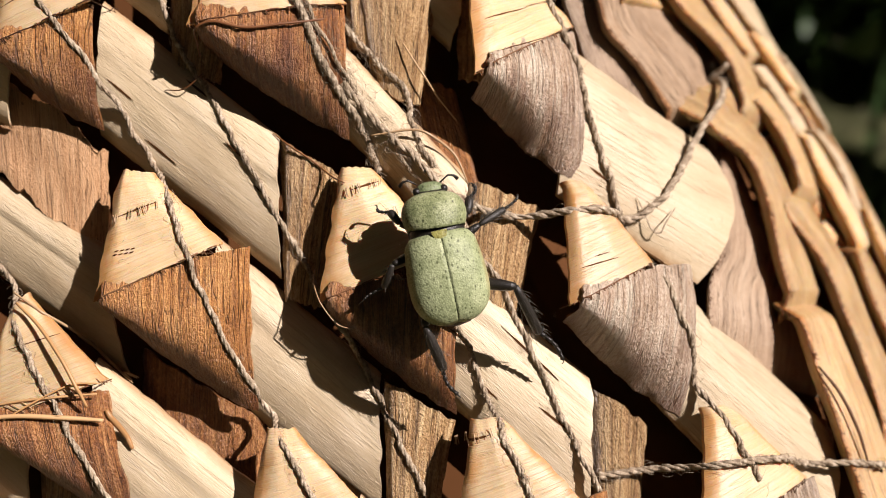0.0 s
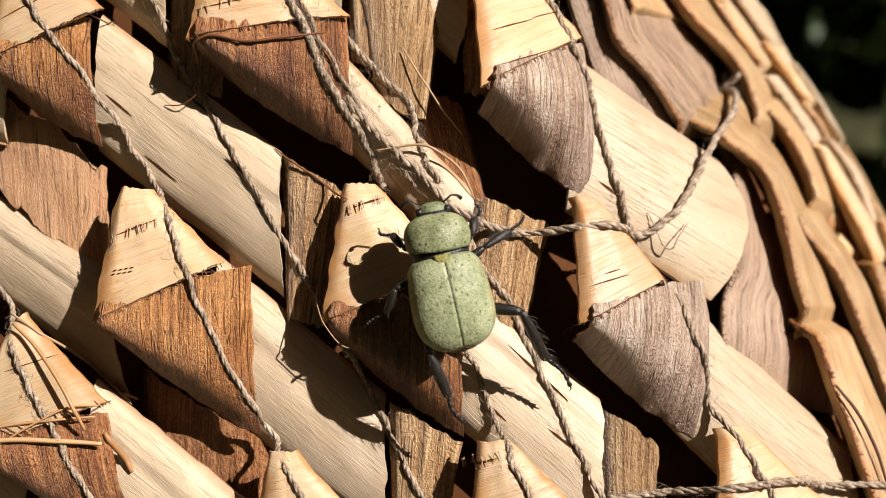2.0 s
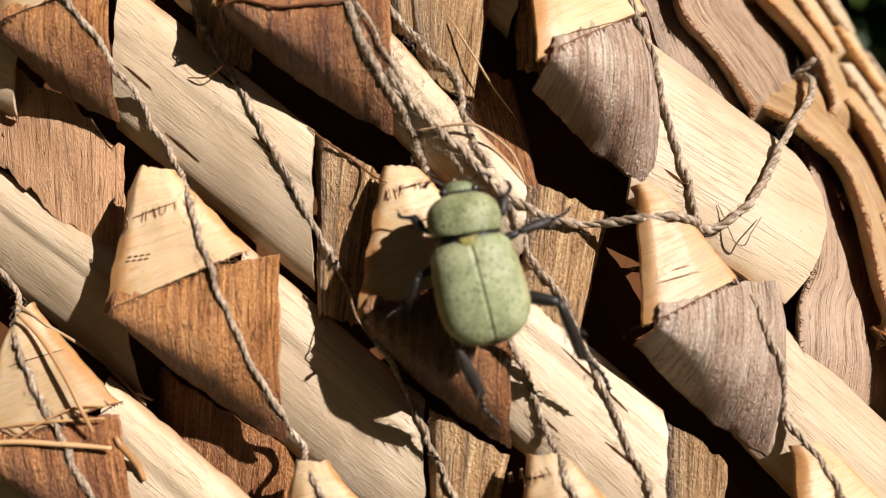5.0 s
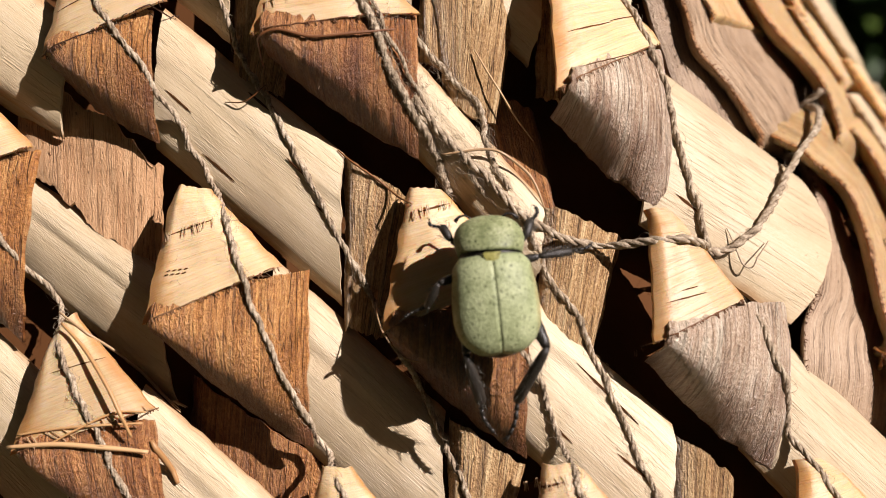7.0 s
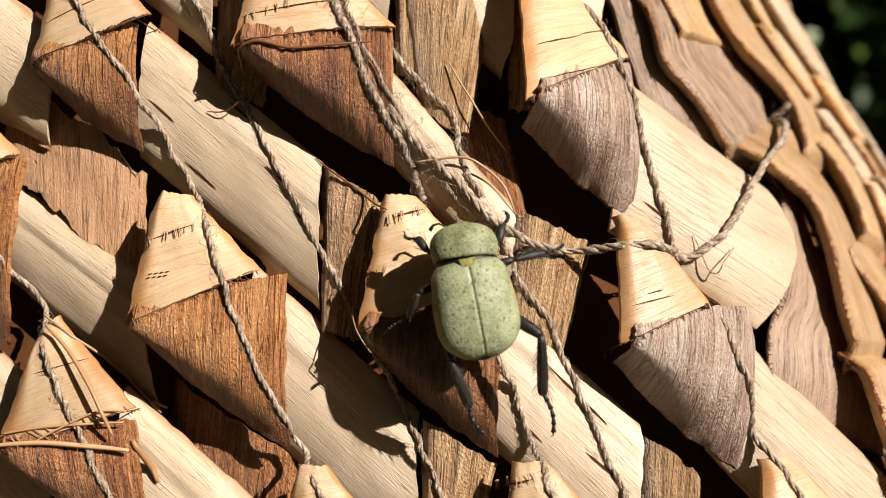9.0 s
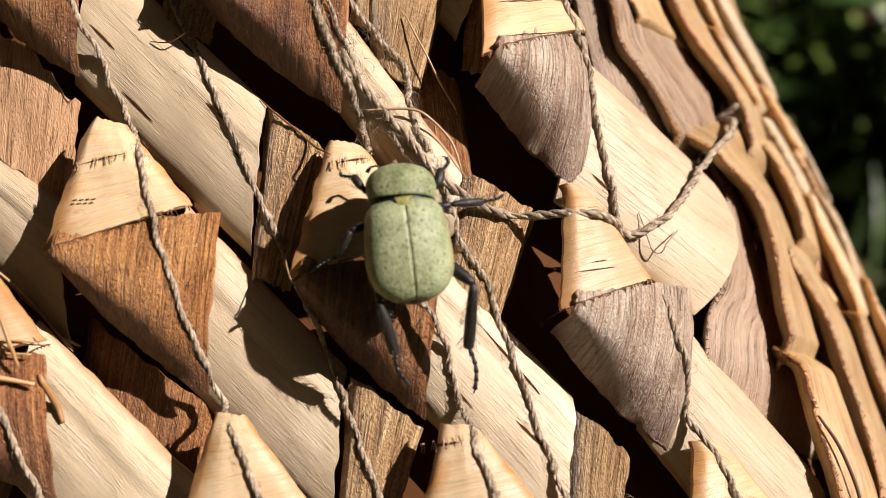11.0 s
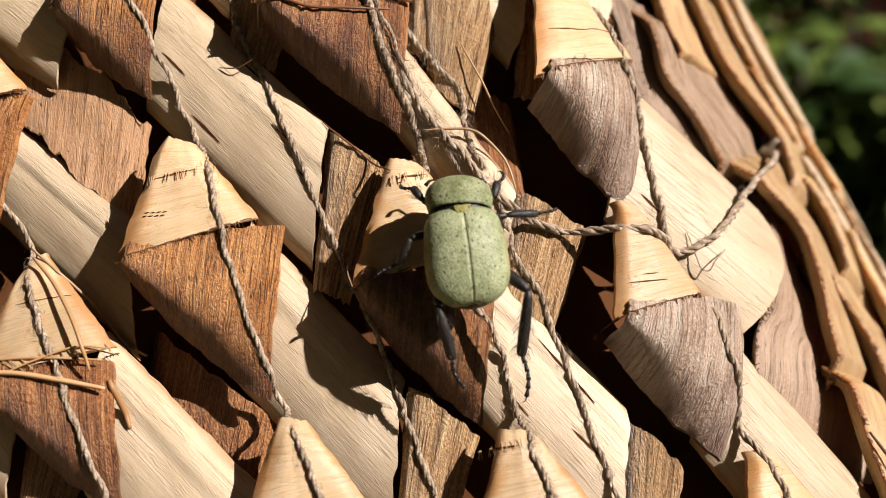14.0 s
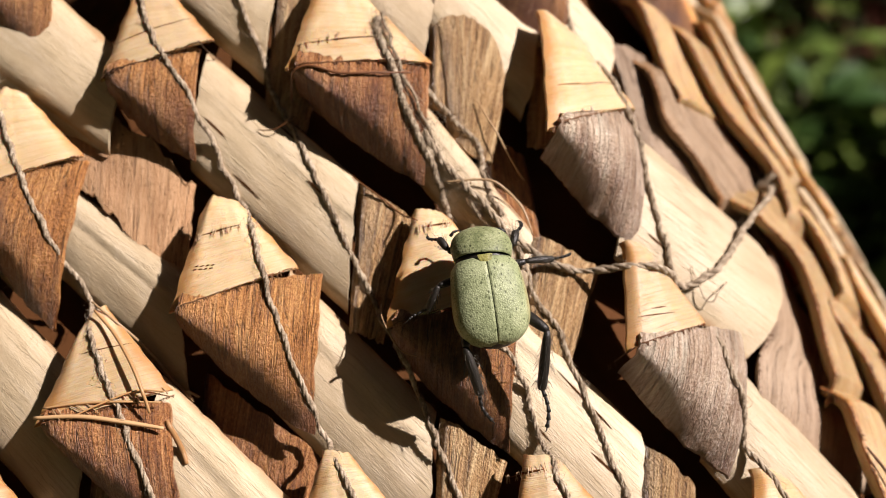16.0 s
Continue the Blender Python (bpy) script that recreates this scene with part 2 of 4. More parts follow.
def strip(name, a, b, c, d, h, bulge, material, curl=(0, 0, 0, 0), bow=(0, 0), n=(12, 20), thick=0.32, rough=0.10, seed=0, fray=0.12, label="", turned=False, roll=0.2, ledge=None, veins=0.0, belly=0.0, straight=False):
    """A flat strip of leaf with corners a, b (its top) and c, d (its foot), in the skin's plan. h: heights of a, b, c, d.
    curl: how deep its left, right, top and bottom edges roll under. bow: how far the left edge and the foot swell outwards."""
    rnd = random.Random(seed)
    off = rnd.random() * 100
    a, b, c, d = (Vector(p) for p in (a, b, c, d))
    nu, nv = n
    wide = ((b - a).length + (c - d).length) / 2
    tall = ((d - a).length + (c - b).length) / 2
    foot, side = (c - d), (d - a)
    grain_way = (c - b).normalized()
    grain_side = Vector((grain_way.y, -grain_way.x))
    foot_out = Vector((foot.y, -foot.x)).normalized()
    if foot_out.dot((d + c - a - b)) < 0:
        foot_out = -foot_out
    ends = [[fray * (2.2 * noise.noise((i * 8.6 / nu, off, k * 7)) + noise.noise((i * 40.0 / nu, off, k * 5)) * 0.5 + rnd.uniform(-0.15, 0.15)) for i in range(nu + 1)] for k in range(2)]
    top, low, uv, rim = [], [], [], []
    for j in range(nv + 1):
        v = j / nv
        for i in range(nu + 1):
            u = i / nu
            p = (a * (1 - u) + b * u) * (1 - v) + (d * (1 - u) + c * u) * v
            p = p + foot_out * bow[1] * math.sin(math.pi * u) * v * v
            p = p + Vector((-1, 0)) * bow[0] * math.sin(math.pi * v) * (1 - u) ** 2
            if j in (0, nv):
                p = p + (d - a).normalized() * ends[j > 0][i]
            if i in (0, nu):
                p = p + Vector((noise.noise((v * tall * 0.9, off, i)) * 0.22, 0))
            z = (h[0] * (1 - u) + h[1] * u) * (1 - v) + (h[3] * (1 - u) + h[2] * u) * v
            z += bulge * math.sin(math.pi * u)
            z += rough * (noise.noise((u * wide * 2.2, v * tall * 0.06, off)) * 0.9 + noise.noise((u * wide * 0.5, v * tall * 0.3, off + 9)) * 2.0)
            z += belly * math.sin(math.pi * v)
            if veins:
                z += veins * (noise.noise((u * wide * 2.3, v * tall * 0.13, off + 31)) + 0.5 * noise.noise((u * wide * 4.1, v * tall * 1.1, off + 57)))
            if ledge and u < ledge:
                z += 0.16 + 0.10 * math.sin(3 * v + seed)
            for k, w in enumerate((u, 1 - u, v, 1 - v)):
                reach = (0.16, 0.16, 0.20, roll)[k]
                if curl[k] and w < reach:
                    z -= curl[k] * (1 - w / reach) ** 2 * ((1 - 0.9 * u ** 2.5) if k == 3 else 1)
            top.append(skin(p.x, p.y, z))
            low.append(skin(p.x, p.y, z - thick))
            # on flaps the rim climbs from the foot, as painted lower-edge shade
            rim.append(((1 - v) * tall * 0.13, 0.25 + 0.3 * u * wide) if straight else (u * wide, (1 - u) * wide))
            if straight:
                uv.append((grain_side.dot(p - b), grain_way.dot(p - b)))
            else:
                uv.append((v * tall, u * wide) if turned else (u * wide, v * tall))
    size = (nu + 1) * (nv + 1)
    verts, uvs, rims, faces = top + low, uv + uv, rim + rim, []
    for j in range(nv):
        for i in range(nu):
            k = j * (nu + 1) + i
            faces.append((k, k + nu + 1, k + nu + 2, k + 1))
            k += size
            faces.append((k, k + 1, k + nu + 2, k + nu + 1))
    ring = [i for i in range(nu + 1)] + [j * (nu + 1) + nu for j in range(1, nv + 1)]
    ring += [nv * (nu + 1) + i for i in range(nu - 1, -1, -1)] + [j * (nu + 1) for j in range(nv - 1, 0, -1)]
    first = len(verts)
    for k in ring:
        verts += [top[k], low[k]]
        uvs += [uv[k], uv[k]]
        rims += [rim[k], rim[k]]
    for k in range(len(ring)):
        p, q = first + 2 * k, first + 2 * ((k + 1) % len(ring))
        faces.append((p, q, q + 1, p + 1))
    base = len(hit_verts)
    hit_verts.extend(top)
    hit_faces.extend([tuple(i + base for i in f) for f in faces[: 2 * nu * nv : 2]])
    return part(name, mesh_of(name, verts, faces, True, uvs, rims), material, basket, label)


def tube(verts, faces, line, radius, sides=6, taper=None):
    """Adds a tube along world places."""
    first = len(verts)
    n = len(line)
    for i, p in enumerate(line):
        way = (line[min(i + 1, n - 1)] - line[max(i - 1, 0)]).normalized()
        e1 = way.orthogonal().normalized() if i == 0 else (e1 - way * e1.dot(way)).normalized()
        e2 = way.cross(e1)
        r = radius * (taper(i / (n - 1)) if taper else 1)
        for k in range(sides):
            a = 2 * math.pi * k / sides
            verts.append(p + (e1 * math.cos(a) + e2 * math.sin(a)) * r)
    for i in range(n - 1):
        for k in range(sides):
            q = (k + 1) % sides
            faces.append((first + i * sides + k, first + i * sides + q, first + (i + 1) * sides + q, first + (i + 1) * sides + k))
    faces.append(tuple(first + k for k in reversed(range(sides))))
    faces.append(tuple(first + (n - 1) * sides + k for k in range(sides)))


def unit(x, z, seed, brown=BROWN, over={}, dh=0.0, pieces="fold flap pale riser", riser=None, tip=-0.9, edge=0.0, sunk=0.0, belly=0.8, round_end=0.0, swell=0.9):
    """One unit of the plait: a cream fold, the brown flap below it, a pale strip that leaves it downwards and a brown riser at that strip's end.
    over: corners, from the unit's own corner, that differ from the usual ones."""
    rnd = random.Random(seed)
    j = lambda s=0.35: rnd.uniform(-s, s)
    usual = dict(apex=(1.2 + j(), 8.7 + j()), apex2=(3.0 + j(), 8.5 + j()), r=(8.2 + j(), 3.3 + j()), rp=(10.0 + j(), 2.7 + j()), tip=(10.0 + j(), -7.2 + j()),
                 pa=(7.0, 4.2), pb=(18.4 + j(), -5.3 + j()), pc=(18.0 + j(), -15.0 + j()), pd=(7.0, -6.0),
                 ra=(18.6 + j(), -5.6 + j()), rb=(23.4 + j(), -8.2 + j()), rc=(21.4 + j(), -18.0), rd=(18.6 + j(), -17.0))
    usual.update(over)
    at = {k: (x + v[0], z + v[1]) for k, v in usual.items()}
    if "riser" in pieces:
        deep = -1.6 if riser is HIDE else -3.7 if riser is CHESTNUT else -2.4
        strip("riser", at["ra"], at["rb"], at["rc"], at["rd"], (deep + dh, deep - 0.2 + dh, deep - 0.6 + dh, deep - 0.3 + dh), 0.45, riser or GOLD, (0.5, 0.4, 0, 0), seed=seed + 1, n=(60, 18) if riser is None else (48, 16), rough=0.10 if riser is None else 0.06, fray=0.5 if riser is HUSK else 0.14, veins=0.0 if riser in (HIDE, HUSK) else 0.06)
    if "pale" in pieces:
        strip("pale_strip", at["pa"], at["pd"], at["pc"], at["pb"], (-1.9 + dh + sunk, -2.3 + dh + sunk, -2.4 + dh + sunk, -1.8 + dh + sunk), swell, STRAW, (0.5, 0.5, 0, 0), bow=(0, round_end), seed=seed + 2, n=(24, 22), rough=0.035, ledge=rnd.uniform(0.2, 0.34))
    if "flap" in pieces:
        corner = Vector(usual["tip"]) * 0.07
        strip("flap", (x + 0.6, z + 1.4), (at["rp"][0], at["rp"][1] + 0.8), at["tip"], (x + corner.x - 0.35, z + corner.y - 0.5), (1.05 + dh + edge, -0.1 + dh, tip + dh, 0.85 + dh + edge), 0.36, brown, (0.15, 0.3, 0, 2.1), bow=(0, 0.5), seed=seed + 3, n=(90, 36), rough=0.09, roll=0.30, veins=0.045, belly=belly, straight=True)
    if "fold" in pieces:
        folds.append((at["r"], (x - 0.2, z - 0.3)))
        strip("fold", at["apex"], at["apex2"], at["r"], (x - 0.2, z - 0.3), (0.3 + dh + edge, -0.2 + dh, 0.55 + dh, 1.4 + dh + edge), 0.30, CREAM, (0.35, 0.2, 0.6, 0), seed=seed + 4, n=(16, 16), rough=0.08, fray=0.05, turned=True)


folds = []
# columns of the plait, the units from top to bottom
unit(-37.8, 1.2, 10, BROWN, dict(rp=(8.6, 2.6), tip=(7.6, -8.8), pa=(4.3, 3.7), pb=(15.7, -3.6), pc=(17.3, -12.6), pd=(4.3, -2.8), ra=(18.1, -10.6), rb=(26.9, -15.8), rc=(26.3, -23.2), rd=(17.9, -17.9)), riser=CHESTNUT, sunk=-0.9)
unit(-44.0, 19.7, 20, BROWN, dict(pa=(6.0, -5.0), pb=(15.2, -8.0), pc=(15.5, -14.5), pd=(6.0, -9.0), ra=(11.0, -7.2), rb=(22.0, -15.6), rc=(21.9, -22.9), rd=(12.3, -15.4)), riser=HUSK)
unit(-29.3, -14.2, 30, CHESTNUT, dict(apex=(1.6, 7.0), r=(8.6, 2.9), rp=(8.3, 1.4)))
unit(-28.5, 10.4, 40, BROWN, dict(r=(7.4, 3.6), rp=(6.3, 2.4), tip=(6.7, -5.1), pa=(6.3, 4.0), pb=(18.5, -5.4), pc=(18.6, -15.1), pd=(6.0, -5.2), ra=(18.5, -5.7), rb=(23.1, -8.2), rc=(21.2, -17.0), rd=(18.8, -16.4)), sunk=-0.5)
unit(-21.3, -6.0, 50, BROWN, sunk=-1.2)
unit(-11.4, -23.2, 60, BROWN)
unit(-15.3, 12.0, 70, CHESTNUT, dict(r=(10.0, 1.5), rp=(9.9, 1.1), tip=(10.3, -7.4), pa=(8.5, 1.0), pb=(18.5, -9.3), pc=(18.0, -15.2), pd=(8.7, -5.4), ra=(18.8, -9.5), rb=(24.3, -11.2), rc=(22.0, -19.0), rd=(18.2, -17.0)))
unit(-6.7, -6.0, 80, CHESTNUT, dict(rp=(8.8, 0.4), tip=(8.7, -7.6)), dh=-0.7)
unit(2.0, -22.2, 90, BROWN)
unit(2.9, 8.6, 100, GREY, dict(apex=(-0.8, 11.0), apex2=(3.0, 11.0), r=(7.7, 4.8), rp=(8.2, 4.0), tip=(8.8, -6.4), pa=(7.0, 5.0), pb=(18.7, -1.0), pc=(18.1, -12.5), pd=(7.0, -6.8), ra=(8.1, 13.4), rb=(15.1, 12.4), rc=(19.4, 0.9), rd=(12.1, -1.6)), riser=HIDE, edge=1.4, tip=-1.1, belly=0.9, round_end=2.3, swell=1.2, sunk=0.7)
unit(9.5, -6.2, 110, GREY, dict(apex=(0.0, 8.4), apex2=(1.8, 8.6), r=(6.0, 2.8), rp=(9.6, 2.3), tip=(8.5, -7.4), pb=(19.1, -5.6), pc=(19.0, -17.0)), tip=-1.1, belly=0.9, round_end=1.6, swell=1.4)
unit(17.8, -21.5, 120, GREY)
strip("riser", (-4.6, 19.5), (2.2, 19.5), (0.2, 7.6), (-3.4, 9.8), (-1.9, -1.9, -2.0, -2.0), 0.5, GOLD, (0.3, 0.3, 0, 0.5), bow=(0, 0.8), seed=181, n=(48, 18), rough=0.06, veins=0.05)
# filler leaf, added to lift the black in the gap
strip("riser", (-1.0, 10.0), (3.2, 9.0), (4.8, 1.6), (0.2, 4.2), (-2.9, -3.1, -3.3, -3.0), 0.4, CHESTNUT, (0.3, 0.3, 0, 0), seed=191, n=(36, 14), rough=0.06, veins=0.05)
strip("pale_strip", (-37.5, 20.5), (-42.5, 14.5), (-28.3, 5.6), (-27.6, 12.8), (-0.9, -1.2, -1.4, -1.0), 0.6, STRAW, (0.4, 0.4, 0, 0), seed=171, n=(16, 18), rough=0.04)
strip("pale_strip", (-45.0, 35.0), (-53.0, 27.0), (-37.0, 15.0), (-33.0, 23.0), (-2.0, -2.0, -2.2, -2.2), 0.5, STRAW, (0.4, 0.4, 0, 0), seed=173, n=(14, 16), rough=0.04)
for col, (x0, z0, dh) in enumerate((  # the units round the ones in view
        (-23.0, -39.5, 0), (-3.0, -39.5, 0), (10.5, -38.5, 0), (-36.0, 26.8, 0), (-23.8, 28.5, 0), (-4.5, 25.0, 0), (10.0, 29.0, 0), (37.0, -28.0, 0), (-52.0, 10.0, 0), (-45.0, -6.5, 0), (-37.5, -23.5, 0),
        (-30.5, -31.0, 0), (-15.0, 27.0, 0))):
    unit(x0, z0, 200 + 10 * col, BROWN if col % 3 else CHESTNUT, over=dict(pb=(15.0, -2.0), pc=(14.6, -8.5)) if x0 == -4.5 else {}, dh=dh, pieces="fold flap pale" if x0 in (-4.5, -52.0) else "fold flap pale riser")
for col, (x0, z0) in enumerate(((12.0, 35.0), (24.5, 34.0))):
    small = dict(apex=(0.8, 6.5), apex2=(2.6, 6.3), r=(6.2, 2.0), rp=(7.4, 1.6), tip=(7.0, -6.0), pa=(5.0, 2.6), pb=(13.0, -5.0), pc=(12.6, -12.5), pd=(5.2, -4.6), ra=(12.5, -5.0), rb=(16.5, -7.0), rc=(15.5, -15.0), rd=(12.5, -14.5))
    unit(x0, z0, 400 + 10 * col, TAN, small, dh=-0.6, riser=TAN, tip=-0.8, edge=1.0)


def plan(s, t):
    """Plan place of a point s round the corner and t along it."""
    s += TURN_AT
    return (math.cos(LEAN) * s - math.sin(LEAN) * t, math.sin(LEAN) * s + math.cos(LEAN) * t)


def glide(points, n):
    """n + 1 even places along a smooth line through points of the plan."""
    pts = [Vector(p) for p in points]
    pts = [pts[0] * 2 - pts[1]] + pts + [pts[-1] * 2 - pts[-2]]
    out, legs = [], len(points) - 1
    for k in range(n + 1):
        f = min(k * legs / n, legs - 1e-6)
        i, t = int(f), f - int(f)
        a, b, c, d = pts[i:i + 4]
        out.append(0.5 * (2 * b + (c - a) * t + (2 * a - 5 * b + 4 * c - d) * t * t + (3 * b - a - 3 * c + d) * t ** 3))
    return out


def lip_band(left, right, lift, fall, material, seed, n=44, roll=1.0):
    """A long leaf whose left edge rolls up into a torn lip. left, right: its edges in the plan."""
    rnd = random.Random(seed)
    a, b = glide(left, n), glide(right, n)
    b = [p + (q - p) * 1.35 for p, q in zip(a, b)]
    lip = ((1.5, -2.6), (1.15, -1.6), (0.8, -0.9), (0.35, -0.5), (-0.02, -0.25), (-0.12, 0.0), (0.02, 0.2), (0.35, 0.34), (1.2, 0.4))
    verts, uvs, rims, run = [], [], [], 0.0
    crest = []
    for j in range(n + 1):
        if j:
            run += (a[j] - a[j - 1]).length
        way = (b[j] - a[j]).normalized()
        wide = (b[j] - a[j]).length
        wob = 0.22 * noise.noise((run * 0.25, seed, 0)) + 0.08 * noise.noise((run * 1.7, seed, 4))
        top = lift + 0.4 * noise.noise((run * 0.16, seed, 8)) - 1.5 * max(0.0, abs(2 * j / n - 1) - 0.8) / 0.2
        row = [(o * roll + wob, top + h * roll) for o, h in lip]
        for k in range(1, 15):
            u = k / 14
            o = 1.2 * roll + (wide - 1.2 * roll) * u
            row.append((o + wob * (1 - u), top + 0.4 * roll - (fall + 0.4) * u ** 1.4 + 0.22 * noise.noise((o * 0.9, run * 0.10, seed + 20)) + 0.06 * noise.noise((o * 4, run * 0.1, seed + 30))))
        for o, h in row:
            p = a[j] + way * o
            verts.append(skin(p.x, p.y, h))
            uvs.append((o, run))
            rims.append((max(0.0, 0.75 * o / roll), 3.0))
        crest.append((a[j] + way * (wob - 0.08 * roll), top + 0.05 * roll))
    m = len(lip) + 14
    faces = [(j * m + i, (j + 1) * m + i, (j + 1) * m + i + 1, j * m + i + 1) for j in range(n) for i in range(m - 1)]
    base = len(hit_verts)
    hit_verts.extend(verts)
    hit_faces.extend([tuple(i + base for i in f) for f in faces])
    ob = part("rolled_leaf", mesh_of("rolled_leaf", verts, faces, True, uvs, rims), material, basket, "long tan leaf with a torn rolled lip")
    mod = ob.modifiers.new("thickness", "SOLIDIFY")
    mod.thickness, mod.offset = 0.00022, -1
    fv, ff = [], []
    for _ in range(4 * n):
        k = rnd.randrange(n)
        q, h = crest[k]
        e = q + (crest[k + 1][0] - q) * rnd.random()
        tip = e + Vector((rnd.uniform(-0.15, 0.25), rnd.uniform(-0.4, 0.2)))
        tube(fv, ff, [skin(e.x, e.y, h), skin((e.x + tip.x) / 2, (e.y + tip.y) / 2, h + rnd.uniform(0.02, 0.16)), skin(tip.x, tip.y, h + rnd.uniform(-0.05, 0.3))], rnd.uniform(0.015, 0.045) * 0.001, 4)
    part("frayed_edge", mesh_of("frayed_edge", fv, ff), HEM, basket, "torn browned edge of a rolled leaf")


# a broad leaf in the hollow beside the pale strips, then the leaves round the corner, lip over lip
lip_band([(22.2, 9.8), (23.4, 7.8), (24.1, 5.2), (23.8, 2.0), (22.8, -1.4), (21.0, -4.6), (21.0, -10.5)], [(24.6, 9.4), (25.8, 7.2), (26.8, 4.6), (28.0, 1.9), (29.8, -1.7), (30.9, -5.9), (30.6, -11.0)], -1.1, 0.6, HIDE, 700, 44, 0.35)
lip_band([(10.5, 28), (12.9, 23.6), (14.0, 20.7), (14.6, 18.8), (15.2, 17.4), (15.5, 16.4)], [(16.5, 29), (18.5, 25), (19.4, 22.0), (19.8, 19.6), (20.0, 18.2), (20.0, 17.0)], 0.2, 0.4, LIPPED, 701, 40, 0.4)
lip_band([(12.4, 21.0), (13.3, 17.4), (14.0, 14.5), (15.5, 12.9), (17.1, 11.0), (18.5, 9.3), (19.7, 8.0)], [(16.5, 23.0), (18.2, 19.8), (20.2, 16.9), (21.5, 14.9), (22.3, 12.6), (22.7, 10.6), (22.8, 9.0)], -0.3, 0.2, ROLLED, 702, 44, 0.35)
lip_band([(19.6, 9.2), (21.3, 7.0), (23.1, 6.3), (24.9, 5.2), (25.7, 2.6), (25.9, 0.1), (26.2, -1.9), (26.5, -4.5), (26.8, -6.6)], [(22.6, 12.0), (24.6, 10.2), (26.2, 8.6), (28.0, 6.8), (28.9, 3.6), (29.2, 1.0), (29.4, -1.2), (29.7, -3.9), (30.0, -6.2)], 0.8, 0.5, LIPPED, 703, 60, 0.4)
lip_band([(26.5, -5.4), (27.2, -8.1), (27.7, -10.3), (28.4, -12.9), (29.1, -15.8), (30.3, -20.0), (32, -26)], [(29.6, -4.7), (30.4, -7.7), (31.1, -10.0), (32.0, -12.7), (32.8, -15.7), (34.0, -20.0), (36, -26)], 0.9, 0.4, LIPPED, 704, 44, 0.45)
lip_band([(15.0, 27.0), (17.6, 21.6), (20.3, 17.2), (22.6, 15.5), (24.8, 13.6), (25.5, 10.8), (25.3, 8.4)], [(19, 28.5), (21.4, 23.6), (24.0, 19.6), (26.4, 17.6), (28.4, 14.8), (28.8, 11.0), (28.2, 8.4)], 1.0, 0.6, LIPPED, 705, 48, 0.4)
lip_band([(25.7, 11.4), (28.3, 9.4), (29.8, 7.2), (30.4, 5.5), (30.5, 3.4)], [(28.4, 13.6), (31.3, 11.2), (32.9, 8.6), (33.6, 6.0), (33.6, 3.4)], 1.0, 0.6, LIPPED, 706, 36, 0.4)
lip_band([(26.8, 4.2), (28.2, 0.9), (30.0, -1.0), (31.4, -3.4), (32.2, -7.0), (33.2, -12), (35, -19)], [(30.3, 5.0), (31.8, 2.2), (33.4, 0.4), (34.9, -2.4), (35.7, -6.5), (36.8, -12), (38.6, -19)], 0.8, 0.5, LIPPED, 707, 48, 0.4)


def broken_band(left, wide, lift, seed):
    """A row of shorter rolled leaves, end over end, along one line of the plan."""
    rnd = random.Random(seed)
    line = glide(left, 60)
    k = 0
    while k < 52:
        step = rnd.randint(9, 16)
        piece = line[k:min(61, k + step + 4):3]
        if len(piece) < 3:
            break
        shift = rnd.uniform(-1.3, 1.1)
        bend = rnd.uniform(-1.3, 1.3)
        w = wide * rnd.uniform(0.8, 1.15)
        n = len(piece) - 1
        left_edge = [(p.x + shift + bend * math.sin(math.pi * q / n), p.y) for q, p in enumerate(piece)]
        right_edge = [(p.x + shift + w * (0.75 + 0.25 * math.sin(math.pi * q / n)), p.y + 0.35 * w) for q, p in enumerate(piece)]
        lip_band(left_edge, right_edge, lift + rnd.uniform(-0.7, 0.5), rnd.uniform(0.2, 1.0), rnd.choice((LIPPED, LIPPED, CREAM, STRAW, ROLLED)), seed + k, 20, rnd.uniform(0.3, 0.55))
        k += step


broken_band([(19, 29), (22.5, 22.0), (26.0, 17.4), (29.5, 14.4), (32.3, 11.7), (33.9, 8), (35.2, 3), (36.5, -3), (38.5, -13)], 3.9, 1.0, 740)
broken_band([(21, 33), (25.5, 24), (29.0, 18.8), (32.3, 16.3), (34.7, 13.9), (36.9, 11.4), (39.6, 7.9), (41, 2), (42.5, -6)], 4.0, 1.0, 810)
broken_band([(24, 37), (29.5, 28), (33.2, 22.3), (36.7, 18.8), (39.7, 15.8), (42.2, 11), (44, 4), (46, -4)], 4.2, 1.0, 880)

# the plait goes on round the corner in close, narrow turns
rnd = random.Random(31)
for row in range(9):
    for k in range(13):
        s0 = 36.0 + 4.3 * row + rnd.uniform(-0.5, 0.5)
        t0 = 42.0 - 8.2 * k + 4.1 * (row % 2) + rnd.uniform(-0.8, 0.8)
        wide, tall, slant = rnd.uniform(4.4, 5.6), rnd.uniform(9.5, 12.5), rnd.uniform(2.0, 4.5)
        rise = rnd.uniform(-0.2, 0.7)
        strip("turn", plan(s0, t0), plan(s0 + wide, t0 + 0.8), plan(s0 + wide + slant, t0 - tall), plan(s0 + slant * 0.9, t0 - tall - 0.4), (0.2 + rise, -2.0, -2.4, -0.6 + rise), 0.5,
              rnd.choice((TAN, LIPPED, CREAM, LIPPED, STRAW)), (0.7, 0, 0.5, 0.8), n=(8, 8), seed=900 + 20 * row + k, rough=0.1)


